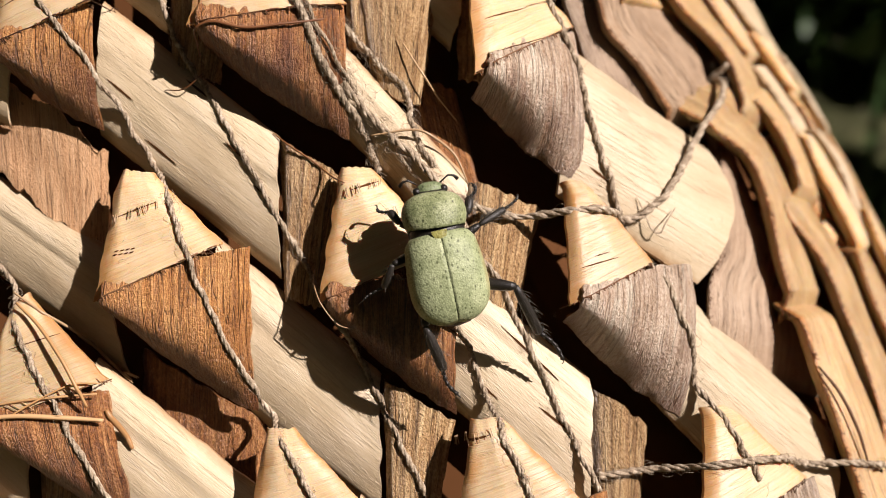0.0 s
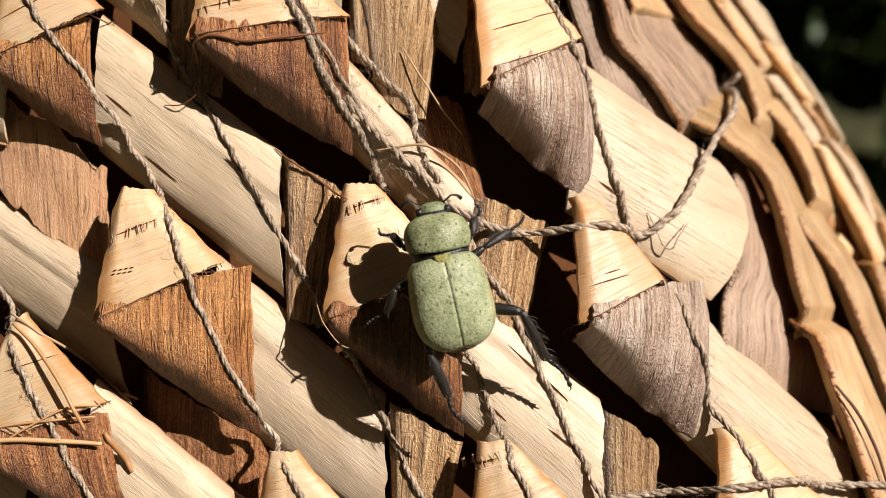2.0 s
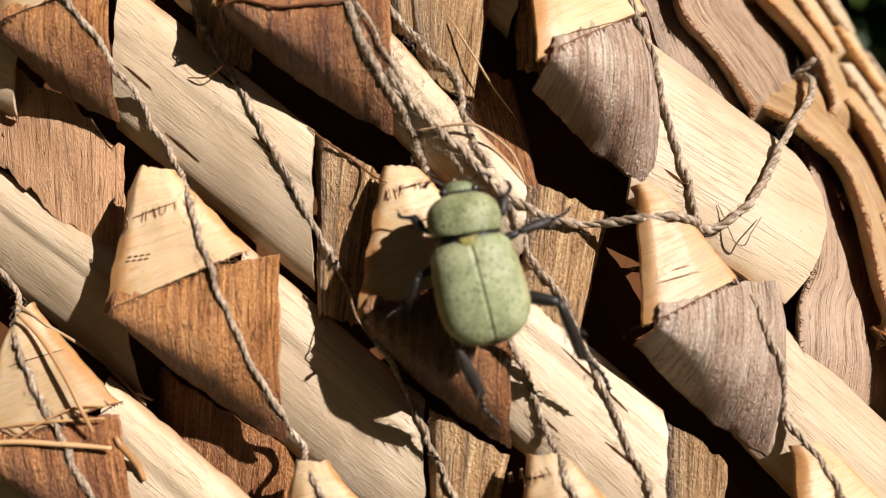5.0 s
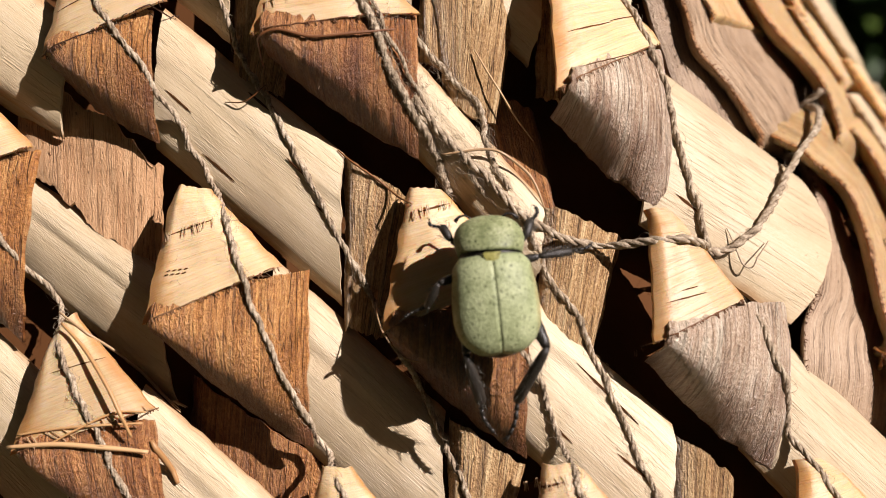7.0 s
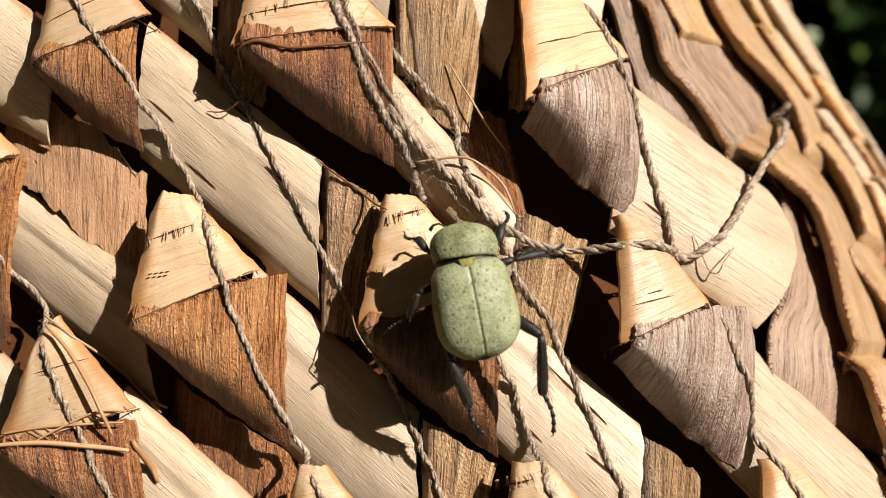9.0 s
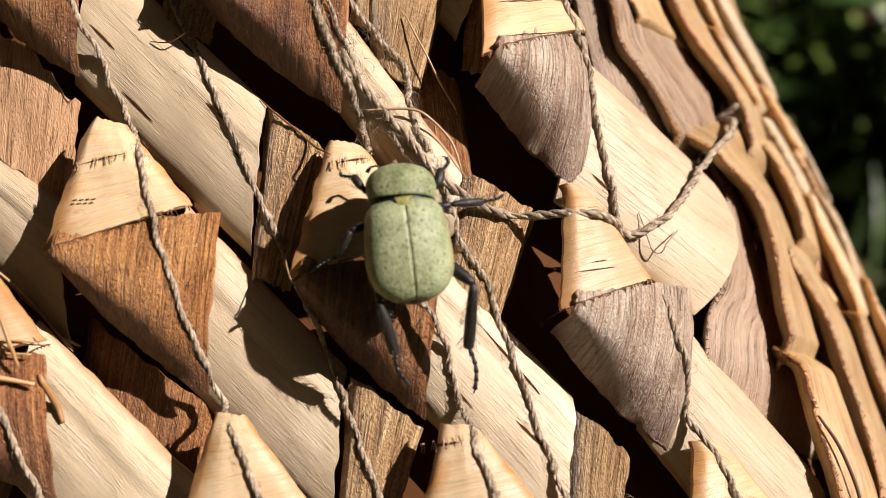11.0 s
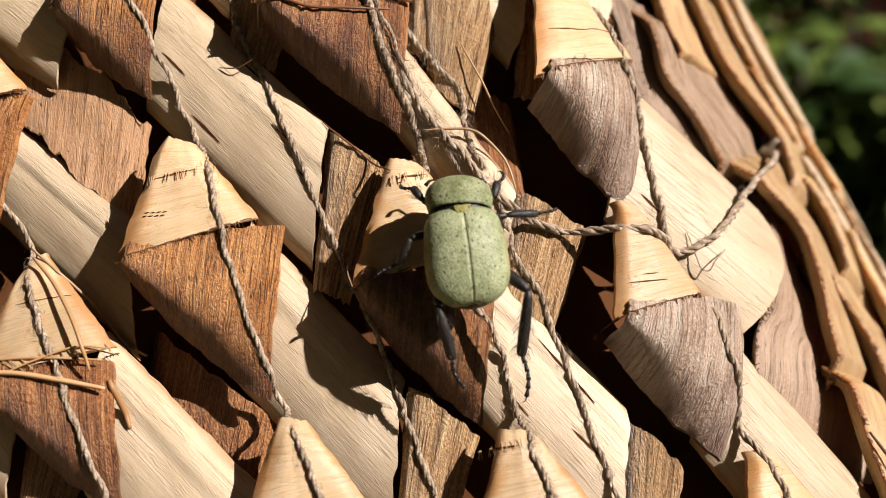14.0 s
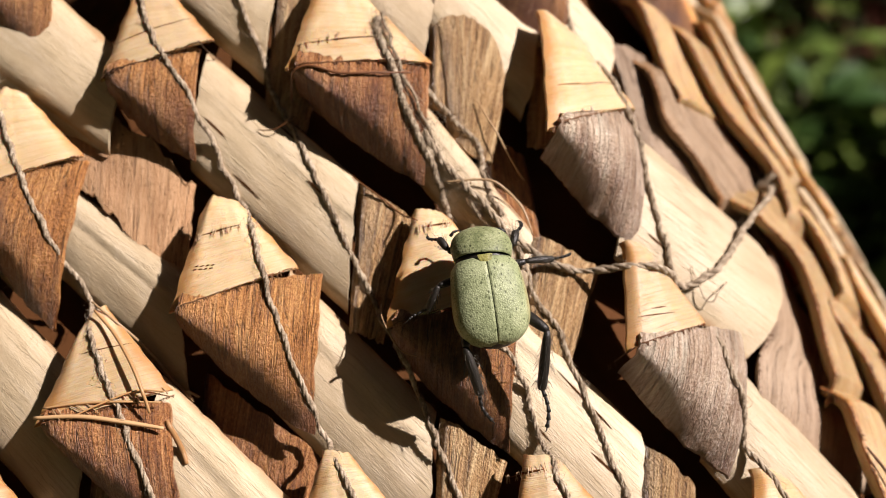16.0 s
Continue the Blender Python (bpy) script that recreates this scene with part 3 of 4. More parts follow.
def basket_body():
    """The basket's inner shell, coloured dark for the gaps' shade: a rounded oblong that narrows upwards, closed above.
    """
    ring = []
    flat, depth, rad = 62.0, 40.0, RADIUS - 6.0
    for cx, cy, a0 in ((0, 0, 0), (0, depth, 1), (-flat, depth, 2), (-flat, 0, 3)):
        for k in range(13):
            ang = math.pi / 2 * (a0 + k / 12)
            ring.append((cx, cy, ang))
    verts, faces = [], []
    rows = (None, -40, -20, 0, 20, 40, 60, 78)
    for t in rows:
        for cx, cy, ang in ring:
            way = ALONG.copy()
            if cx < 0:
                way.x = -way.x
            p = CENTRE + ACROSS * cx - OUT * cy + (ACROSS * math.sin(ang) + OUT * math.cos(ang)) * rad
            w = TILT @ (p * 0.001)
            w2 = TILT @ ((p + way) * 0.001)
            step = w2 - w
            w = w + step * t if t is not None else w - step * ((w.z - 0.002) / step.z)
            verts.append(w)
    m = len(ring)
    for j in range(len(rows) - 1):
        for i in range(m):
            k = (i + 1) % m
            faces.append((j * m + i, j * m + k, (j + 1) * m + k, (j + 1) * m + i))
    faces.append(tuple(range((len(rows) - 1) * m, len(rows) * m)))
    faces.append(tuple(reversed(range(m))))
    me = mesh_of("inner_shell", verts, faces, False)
    part("inner_shell", me, DARK, basket, "inner shell of dried leaves, coloured dark for the shade in the gaps")


basket_body()
TREE = BVHTree.FromPolygons(hit_verts, hit_faces)


def rest(x, z, reach=8.0):
    """How high above the skin the strips lie at a place of its plan."""
    p = skin(x, z, reach)
    hit = TREE.ray_cast(p, -outward(x, z), 0.02)
    return reach - hit[3] * 1000 if hit[0] is not None else -2.5


def smooth_path(points, per=10):
    """Catmull-Rom through points."""
    pts = [Vector(p) for p in points]
    pts = [pts[0] * 2 - pts[1]] + pts + [pts[-1] * 2 - pts[-2]]
    out = []
    for i in range(1, len(pts) - 2):
        for k in range(per):
            t = k / per
            p0, p1, p2, p3 = pts[i - 1:i + 3]
            out.append(0.5 * ((2 * p1) + (p2 - p0) * t + (2 * p0 - 5 * p1 + 4 * p2 - p3) * t * t + (3 * p1 - p0 - 3 * p2 + p3) * t ** 3))
    return out + [pts[-2]]


def twine(points, thick=0.40, seed=0, lift=0.0, fuzz=260, name="twine", heights=None, label="", ply=3):
    """Twisted hemp twine over the strips, with loose hairs."""
    rnd = random.Random(seed)
    pts = [(p[0], p[1], heights[i] if heights else 0) for i, p in enumerate(points)]
    line = smooth_path(pts, 12)
    high = [rest(p.x, p.y) for p in line]
    n = len(line)
    taut = []
    for i in range(n):
        win = high[max(0, i - 3):i + 4]
        taut.append(0.4 * max(win) + 0.6 * sum(win) / len(win))
    taut = [sum(taut[max(0, i - 2):i + 3]) / len(taut[max(0, i - 2):i + 3]) for i in range(n)]
    r = thick / 4
    world_line = []
    for p, h in zip(line, taut):
        world_line.append(skin(p.x + noise.noise((p.x * 0.9, p.y * 0.9, seed)) * 0.28, p.y, h + thick * 0.22 + lift + p.z))
    fine = smooth_path(world_line, 4)
    verts, faces = [], []
    run = 0.0
    strands = [[] for _ in range(ply)]
    for i, p in enumerate(fine):
        way = (fine[min(i + 1, len(fine) - 1)] - fine[max(i - 1, 0)]).normalized()
        e1 = way.orthogonal().normalized() if i == 0 else (e1 - way * e1.dot(way)).normalized()
        e2 = way.cross(e1)
        if i:
            run += (p - fine[i - 1]).length * 1000
        for k in range(ply):
            a = run * 2.6 / (thick / 0.5) + 2 * math.pi * k / ply
            strands[k].append(p + (e1 * math.cos(a) + e2 * math.sin(a)) * r * 0.0009)
    for s in strands:
        tube(verts, faces, s, r * 0.00125, 6, lambda t: 0.9 + 0.75 * noise.noise((t * 46, seed, 0)))
    for _ in range(fuzz):
        k = rnd.randrange(len(fine) - 1)
        way = (fine[k + 1] - fine[k]).normalized()
        side = Vector((rnd.gauss(0, 1), rnd.gauss(0, 1), rnd.gauss(0, 1))).normalized()
        reach = rnd.uniform(0.25, 1.3) ** 1.6 * 0.001
        turn = way.cross(side)
        sign = rnd.choice((-1, 1))
        hair = [fine[k] + (way * sign * 0.9 * t + side * 0.45 * math.sin(2.4 * t) + turn * 0.35 * math.sin(4.5 * t + k)) * reach for t in (0, 0.2, 0.4, 0.6, 0.8, 1.0)]
        tube(verts, faces, hair, 0.000011, 3)
    return part(name, mesh_of(name, verts, faces), TWINE, basket, label)


def hem(right, left, seed):
    """The torn, browned lower edge of a fold: a ragged line of fibre stubs."""
    rnd = random.Random(seed)
    a, b = Vector(left), Vector(right)
    way = (b - a).normalized()
    down = Vector((way.y, -way.x))
    verts, faces = [], []
    line, t = [], 0.01
    while t < 0.99:
        q = a + (b - a) * t + down * (0.06 * noise.noise((t * 22, seed, 0)) - 0.02)
        line.append(skin(q.x, q.y, rest(q.x, q.y - 0.02) + 0.03 + 0.03 * rnd.random()))
        t += 0.035
    tube(verts, faces, line, 0.000055, 5, lambda t: 0.8 + 0.7 * noise.noise((t * 30, seed, 3)))
    for _ in range(46):
        q = a + (b - a) * rnd.random() + down * rnd.uniform(-0.05, 0.05)
        e = q + down * rnd.uniform(0.10, 0.38) + way * rnd.uniform(-0.15, 0.15)
        h = rest(q.x, q.y)
        tube(verts, faces, [skin(q.x, q.y, h + 0.06), skin((q.x + e.x) / 2, (q.y + e.y) / 2, h + 0.07), skin(e.x, e.y, h + rnd.uniform(-0.15, 0.1))], rnd.uniform(0.018, 0.045) * 0.001, 4)
    part("frayed_edge", mesh_of("frayed_edge", verts, faces), HEM, basket, "torn browned edge of a fold")


for k, (right, left) in enumerate(folds[:15]):
    hem(right, left, 600 + k)

twine([(-27.5, 19), (-25.6, 14.2), (-22.3, 9.5), (-19.2, 4.1), (-16.8, 0.6), (-14.8, -4.6), (-10.9, -12.6), (-8.6, -16.2), (-4, -24)], seed=1)
twine([(-21, 20), (-18.2, 14.3), (-16.4, 10.3), (-13.6, 6.0), (-10.1, -0.3), (-7.7, -4.4), (-5, -9), (-2.5, -14), (0, -19)], seed=2)
twine([(-38, 12), (-34.5, 5), (-31.1, -0.9), (-28.1, -5.4), (-26.4, -8.8), (-24.8, -11.5), (-22.5, -15.7), (-19, -22)], seed=3)
twine([(-1.6, 4.5), (1.6, 1.3), (3.6, -2.4), (5.5, -4.6), (6.9, -7.9), (8.6, -11.9), (10.3, -15.5), (13, -21)], seed=5)
twine([(5, 23), (7.7, 16.7), (9.5, 12.4), (10.9, 8.9), (13.1, 2.9), (14.9, -0.7), (16.1, -5.3), (18.4, -9.7), (19.3, -12.4), (22, -18)], 0.45, seed=6)
twine([(-2, -4.5), (2.1, -7.8), (4.3, -12.7), (5.3, -15.3), (8, -21)], seed=7)
twine([(-9.6, 16.5), (-9.1, 14.5), (-6.7, 9.4), (-4.1, 5.2), (-2.9, 2.7)], 0.52, seed=8, fuzz=520, ply=4)
twine([(-9.2, 17.0), (-8.3, 14.2), (-6.0, 9.8), (-3.7, 6.4), (-2.2, 4.6), (-1.0, 2.6)], 0.26, seed=18, lift=0.25, fuzz=240)
twine([(-5.2, 13.0), (-3.0, 10.2), (-1.0, 8.2), (-0.6, 5.5), (0.6, 3.0)], 0.42, seed=9, fuzz=260)
twine([(-5.5, 8.2), (-3.0, 5.6), (-0.7, 3.6), (1.6, 1.3), (5.8, 0.0), (11.4, 0.0), (15.4, 0.2), (18.4, 3.3), (21.3, 8.2), (24.4, 12.2), (25.0, 13.4)], 0.55, seed=10, lift=0.3, heights=[0] * 8 + [0.5, 0.5, 0.0], name="loose_twine",
      label="loose grey hemp twine lying across the weave")



def fibre(points, radius, material=STRAW, lift=0.1, name="loose_fibre", label="", follow=True):
    """A loose fibre or thin stem on the strips. points: plan and extra height."""
    line = smooth_path([(p[0], p[1], p[2] if len(p) > 2 else 0.0) for p in points], 8)
    if follow:
        high = [rest(p.x, p.y) for p in line]
        high = [max(high[max(0, i - 4):i + 5]) for i in range(len(line))]
        high = [sum(high[max(0, i - 4):i + 5]) / len(high[max(0, i - 4):i + 5]) for i in range(len(line))]
    else:
        high = [0.0] * len(line)
    verts, faces = [], []
    tube(verts, faces, [skin(p.x, p.y, h + p.z + lift) for p, h in zip(line, high)], radius * MM, 6, lambda t: 1.0 - 0.35 * abs(2 * t - 1) ** 3)
    return part(name, mesh_of(name, verts, faces), material, basket, label)


def tear(x0, z0, x1, z1, wide=0.22):
    """A narrow slit in a strip, its inner shade a thin dark lens with ragged sides laid on top."""
    a, b = Vector((x0, z0)), Vector((x1, z1))
    side = Vector((b.y - a.y, a.x - b.x)).normalized()
    n = 10
    verts, faces = [], []
    for i in range(n + 1):
        t = i / n
        c = a + (b - a) * t
        w = wide * math.sin(math.pi * t) ** 0.8 * (0.8 + 0.5 * noise.noise((x0 + t * 9, z0, 0))) / 2 + 0.01
        for d, up in ((-1, 0.03), (0, 0.06), (1, 0.03)):
            q = c + side * d * w
            verts.append(skin(q.x, q.y, rest(q.x, q.y) + up))
    for i in range(n):
        for k in range(2):
            p = 3 * i + k
            faces.append((p, p + 1, p + 4, p + 3))
    return part("slit", mesh_of("slit", verts, faces), DARK, basket)


MM = 0.001
# stitch slits in the pale strips
tear(5.3, -7.6, 9.3, -11.2, 0.24)
tear(1.6, -7.9, 3.2, -8.9, 0.21)
tear(3.7, -11.5, 5.0, -12.6, 0.18)
tear(7.8, -13.0, 9.9, -14.6, 0.21)
tear(11.8, 3.5, 13.8, 2.2, 0.17)
tear(-21.6, 8.8, -19.8, 7.3, 0.17)
tear(-19.1, 4.8, -16.9, 3.0, 0.18)
tear(-16.3, 8.8, -14.7, 7.5, 0.17)
tear(-13.5, 4.5, -12.2, 3.3, 0.17)
tear(-11.6, 1.6, -10.4, 0.6, 0.14)
tear(14.2, 0.0, 16.4, -1.8, 0.17)
# cracks across the folds
tear(9.9, -4.1, 12.6, -3.3, 0.08)
tear(10.9, -3.3, 12.0, -2.95, 0.07)
tear(3.2, 12.1, 6.4, 13.6, 0.10)
tear(6.2, 13.6, 10.2, 15.8, 0.09)
tear(3.9, 9.8, 7.9, 11.6, 0.07)
tear(-20.2, -0.8, -17.5, 0.3, 0.11)
tear(-4.9, 1.1, -3.0, 1.8, 0.15)
tear(2.0, -15.3, 4.2, -14.7, 0.21)
tear(-27.3, -9.4, -24.0, -8.3, 0.07)
tear(-14.9, 13.6, -8.5, 15.0, 0.10)
tear(-27.8, 13.0, -23.0, 15.6, 0.08)
for k in range(4):
    tear(-20.2 + 0.36 * k, -3.25 + 0.06 * k, -19.9 + 0.36 * k, -3.15 + 0.06 * k, 0.10)
    tear(-20.1 + 0.36 * k, -3.0 + 0.06 * k, -19.8 + 0.36 * k, -2.9 + 0.06 * k, 0.09)

# stems and fibres that stick out
fibre([(-26.8, -6.3, 0.3), (-25.0, -7.9, 0.5), (-23.4, -9.9, 0.6), (-22.4, -11.6, 0.6), (-21.8, -13.0, 0.5)], 0.13, TAN, name="loose_stem", label="thin pale stem lying loose")
fibre([(-29.4, -13.9), (-26.3, -13.6), (-23.5, -13.7), (-20.8, -13.9)], 0.17, TAN, name="loose_stem", label="thin pale stem lying loose")
fibre([(-29.0, -13.2), (-26.5, -12.7), (-23.9, -12.4), (-21.3, -12.2)], 0.09, TAN)
fibre([(-27.2, -13.9), (-25.0, -12.6), (-22.9, -11.6), (-21.0, -11.5)], 0.07, TAN)
fibre([(-20.9, -13.3), (-20.2, -14.5), (-19.5, -16.0)], 0.22, TAN, name="loose_stem", label="thin pale stem lying loose")
fibre([(-27.3, -5.6), (-24.3, -7.7), (-22.5, -9.5), (-20.4, -11.3)], 0.10, STRAW)
fibre([(-3.6, 4.9, 0.2), (-0.8, 5.3, 0.6), (0.6, 4.9, 0.9), (2.2, 3.9, 0.6), (3.2, 2.0, 0)], 0.10, STRAW)
fibre([(-1.5, 12.0, 0.2), (-0.6, 10.3, 0.6), (0.7, 8.5, 0.8), (2.8, 6.8, 0)], 0.07, STRAW)
fibre([(-15.3, 10.4), (-14.9, 11.3), (-13.7, 11.8), (-11.5, 11.4), (-9.1, 11.7), (-6.7, 12.1)], 0.10, BROWN)
# not loose: stands for the dark edge line of the pale strip
fibre([(-10.4, 5.2), (-9.4, 4.4), (-7.6, 3.2), (-6.2, 2.1), (-5.3, 1.6)], 0.07, BROWN)
fibre([(-7.5, -3.3, 0.3), (-7.2, -5.3, 0.3), (-5.8, -7.5, 0.2), (-4.4, -8.0, 0)], 0.04, STRAW)
fibre([(15.4, 1.6), (16.3, -0.4, 0.2), (17.0, -0.9, 0.5), (17.3, -0.2, 0.5), (18.2, 0.9, 0.2)], 0.05, TWINE)
fibre([(-17.6, 8.0), (-16.2, 8.0, 0.5), (-14.9, 9.0, 0.9)], 0.05, BROWN)
rnd = random.Random(5)
for k in range(16):
    t = rnd.random()
    x0, z0 = -28.5 + 8.2 * t, -13.6 + 2.4 * t
    fibre([(x0, z0 + 0.3, -0.05), (x0 + rnd.uniform(0.3, 1.1), z0 - rnd.uniform(0.0, 0.4), 0.05)], 0.04, STRAW)
for x0, z0, w in ((-5.2, 1.0, 2.4), (1.8, -15.4, 2.6), (-20.4, -0.9, 3.0), (-15.0, 13.4, 6.0)):
    for k in range(12):
        t = rnd.random()
        fibre([(x0 + w * t, z0 + 0.38 * w * t + 0.25, 0.0), (x0 + w * t + rnd.uniform(-0.1, 0.2), z0 + 0.38 * w * t - 0.35, 0.06)], 0.03, STRAW)
fibre([(27.6, -10.6, 0.1), (28.7, -12.5, 0.4), (29.7, -15.0, 0.5), (30.4, -17.2, 0.3)], 0.12, HEM, name="loose_stem", label="thin brown stem curled beside the strip")
twine([(12.0, -17.6), (15.6, -17.1), (19.4, -16.9), (23.4, -16.7), (27.8, -17.0), (33.0, -17.6)], 0.5, seed=12, lift=0.4, name="loose_twine", label="loose grey hemp twine lying across the weave")

# fine hairs and dust fibres that cling to the weave
fv, ff = [], []
rnd = random.Random(12)
for _ in range(90):
    x, z = rnd.uniform(-34, 24), rnd.uniform(-18, 17)
    h = rest(x, z)
    if h < -2.2:
        continue
    a, r, k = rnd.uniform(0, 6.3), rnd.uniform(0.25, 0.9), rnd.uniform(-3, 3)
    tube(fv, ff, [skin(x + r * t * math.cos(a + k * t), z + r * t * math.sin(a + k * t), h + 0.02 + 0.06 * math.sin(3 * t)) for t in (0, 0.25, 0.5, 0.75, 1.0, 1.25)], rnd.uniform(0.006, 0.010) * MM, 3)
for _ in range(130):
    t = rnd.random() ** 0.8
    x, z = -9.3 + 6.9 * t + rnd.gauss(0, 0.5), 16.2 - 12.4 * t + rnd.gauss(0, 0.5)
    h = rest(x, z)
    if h < -2.6:
        continue
    a, r, k, up = rnd.uniform(0, 6.3), rnd.uniform(0.4, 1.5), rnd.uniform(-2.5, 2.5), rnd.uniform(0.1, 0.8)
    tube(fv, ff, [skin(x + r * q * math.cos(a + k * q), z + r * q * math.sin(a + k * q), h + 0.05 + up * math.sin(2.6 * q)) for q in (0, 0.25, 0.5, 0.75, 1.0, 1.25)], rnd.uniform(0.006, 0.013) * MM, 3)
tagged(part("fuzz", mesh_of("fuzz", fv, ff), TWINE, basket), kind="stuff")

# ---------------------------------------------------------------- the beetle
def scales_material(name, dark, mid, light, speck, margin=None):
    """A coat of tiny scales with bare dark specks."""
    m = Mat(name, 0.5, 0.3)
    at = m.coords((1000, 1000, 1000), "Object", 3.0)
    cells = m.add("TexVoronoi", Scale=9.0)
    m.link(at, cells.inputs["Vector"])
    spots = m.add("TexVoronoi", Scale=2.9)
    m.link(m.coords((1000, 620, 1000), "Object", 3.0), spots.inputs["Vector"])
    tone = m.math("ADD", m.math("MULTIPLY", m.noise(at, 0.9, 3.0), 0.6), m.math("MULTIPLY", m.noise(at, 7.0, 2.0), 0.4))
    col = m.ramp(tone, ((0.36, dark), (0.5, mid), (0.64, light)))
    col = m.mix(m.ramp(cells.outputs["Distance"], ((0.0, (0, 0, 0)), (0.75, (0.55, 0.55, 0.55)))), col, dark)
    col = m.mix(m.ramp(spots.outputs["Distance"], ((0.12, (0.8, 0.8, 0.8)), (0.24, (0, 0, 0)))), col, speck)
    dust = m.add("TexVoronoi", Scale=6.0)
    m.link(m.coords((1000, 700, 1000), "Object", 5.0), dust.inputs["Vector"])
    col = m.mix(m.ramp(dust.outputs["Distance"], ((0.12, (0.7, 0.7, 0.7)), (0.33, (0, 0, 0)))), col, speck)
    high = m.math("ADD", m.math("SUBTRACT", 1.0, cells.outputs["Distance"]), m.math("MULTIPLY", m.noise(at, 2.6, 3.0), 0.5))
    m.bump(m.math("ADD", high, m.math("MULTIPLY", spots.outputs["Distance"], 0.6)), 0.00002)
    if margin:
        # the tan outer margin
        tex = m.n.new("ShaderNodeTexCoord")
        sep = m.n.new("ShaderNodeSeparateXYZ")
        m.link(tex.outputs["Object"], sep.inputs[0])
        out = m.math("ADD", m.math("ABSOLUTE", sep.outputs[0], 0), m.math("MULTIPLY", m.noise(at, 2.0, 3.0), 0.0005))
        col = m.mix(m.ramp(m.math("MULTIPLY", out, 250.0), ((0.58, (0, 0, 0)), (0.76, (0.8, 0.8, 0.8)))), col, margin)
    return m.colour(col)


def shell_material(name, base, rough):
    m = Mat(name, rough, 0.5)
    at = m.coords((1000, 1000, 1000), "Object", 3.0)
    grain = m.noise(at, 9.0, 3.0)
    m.bump(grain, 0.00004)
    return m.colour(m.ramp(grain, ((0.45, base), (0.68, tuple(2 * v + 0.003 for v in base)))))


GREEN = scales_material("green_scales", (0.20, 0.23, 0.115), (0.335, 0.375, 0.20), (0.45, 0.485, 0.285), (0.05, 0.06, 0.022), (0.36, 0.24, 0.09))
NECK_GREEN = scales_material("speckled_green_scales", (0.12, 0.14, 0.06), (0.29, 0.32, 0.16), (0.43, 0.45, 0.26), (0.025, 0.03, 0.01))
HEAD_GREEN = scales_material("grey_green_scales", (0.10, 0.13, 0.06), (0.19, 0.23, 0.11), (0.28, 0.32, 0.18), (0.02, 0.025, 0.012))
YELLOW = scales_material("yellow_scales", (0.20, 0.19, 0.05), (0.31, 0.29, 0.08), (0.38, 0.35, 0.12), (0.10, 0.09, 0.02))
BLACK = shell_material("black_shell", (0.010, 0.008, 0.006), 0.42)
HAIRY = shell_material("hairy_black_shell", (0.014, 0.011, 0.008), 0.5)

SPINE = shell_material("grey_spines", (0.05, 0.045, 0.035), 0.35)

beetle = new("beetle")
tagged(beetle, "pale green scaly beetle with black legs on the basket", "beetle")

def limb(name, me, material, parent, at=(0, 0, 0), label=""):
    ob = new(name, me)
    me.materials.append(material)
    ob.parent = parent
    ob.location = Vector(at) * MM
    return tagged(ob, label) if label else ob


def sheet(rows, closed=False):
    """A smooth mesh through rows of places in millimetres."""
    verts = [Vector(p) * MM for r in rows for p in r]
    n, faces = len(rows[0]), []
    for j in range(len(rows) - 1):
        for i in range(n if closed else n - 1):
            k = (i + 1) % n
            faces.append((j * n + i, j * n + k, (j + 1) * n + k, (j + 1) * n + i))
    return verts, faces


def elytron(side):
    """One wing case, from its shoulder (y 0) to the tail."""
    rows = []
    for j in range(31):
        v = j / 30
        if v < 0.55:
            w = 2.12 + 0.38 * math.sin(math.pi / 2 * v / 0.55)
        else:
            w = 2.50 * max(0.0, 1 - ((v - 0.55) / 0.455) ** 2.7) ** 0.5
        w *= min(1.0, 0.86 + 1.0 * v ** 0.8)
        high = (1.35 + 0.3 * math.sin(math.pi * min(1, v * 1.25))) * max(0.02, 1 - max(0, (v - 0.66) / 0.36) ** 2.4) ** 0.6
        row = []
        for i in range(23):
            a = radians(112) * i / 22
            x = max(0.012, w * math.sin(a) if a < 1.57 else w * math.sin(a))
            z = high * math.cos(a) if math.cos(a) < 0 else high * math.cos(a) ** 0.82
            tail = 0.16 * max(0, (v - 0.8) / 0.2) * math.exp(-(x / 0.5) ** 2)
            row.append((side * x, -5.75 * v + tail, z - 0.25 * v - 0.2 * max(0, 0.12 - v) / 0.12))
        rows.append(row)
    v, f = sheet(rows)
    if side > 0:
        f = [tuple(reversed(q)) for q in f]
    ob = limb("wing_case", mesh_of("wing_case", v, f), GREEN, beetle)
    mod = ob.modifiers.new("thickness", "SOLIDIFY")
    mod.thickness, mod.offset = 0.00009, -1
    return ob


def ball(size, at=(0, 0, 0), n=(20, 14), power=1.0, cut=None):
    rows = []
    for j in range(n[1] + 1):
        b = -math.pi / 2 + math.pi * j / n[1]
        row = []
        for i in range(n[0]):
            a = 2 * math.pi * i / n[0]
            c = math.copysign(abs(math.cos(a)) ** power, math.cos(a))
            s = math.copysign(abs(math.sin(a)) ** power, math.sin(a))
            row.append((at[0] + size[0] * max(0.01, math.cos(b)) * c, at[1] + size[1] * max(0.01, math.cos(b)) * s, at[2] + size[2] * math.sin(b)))
        rows.append(row)
    return sheet(rows, True)


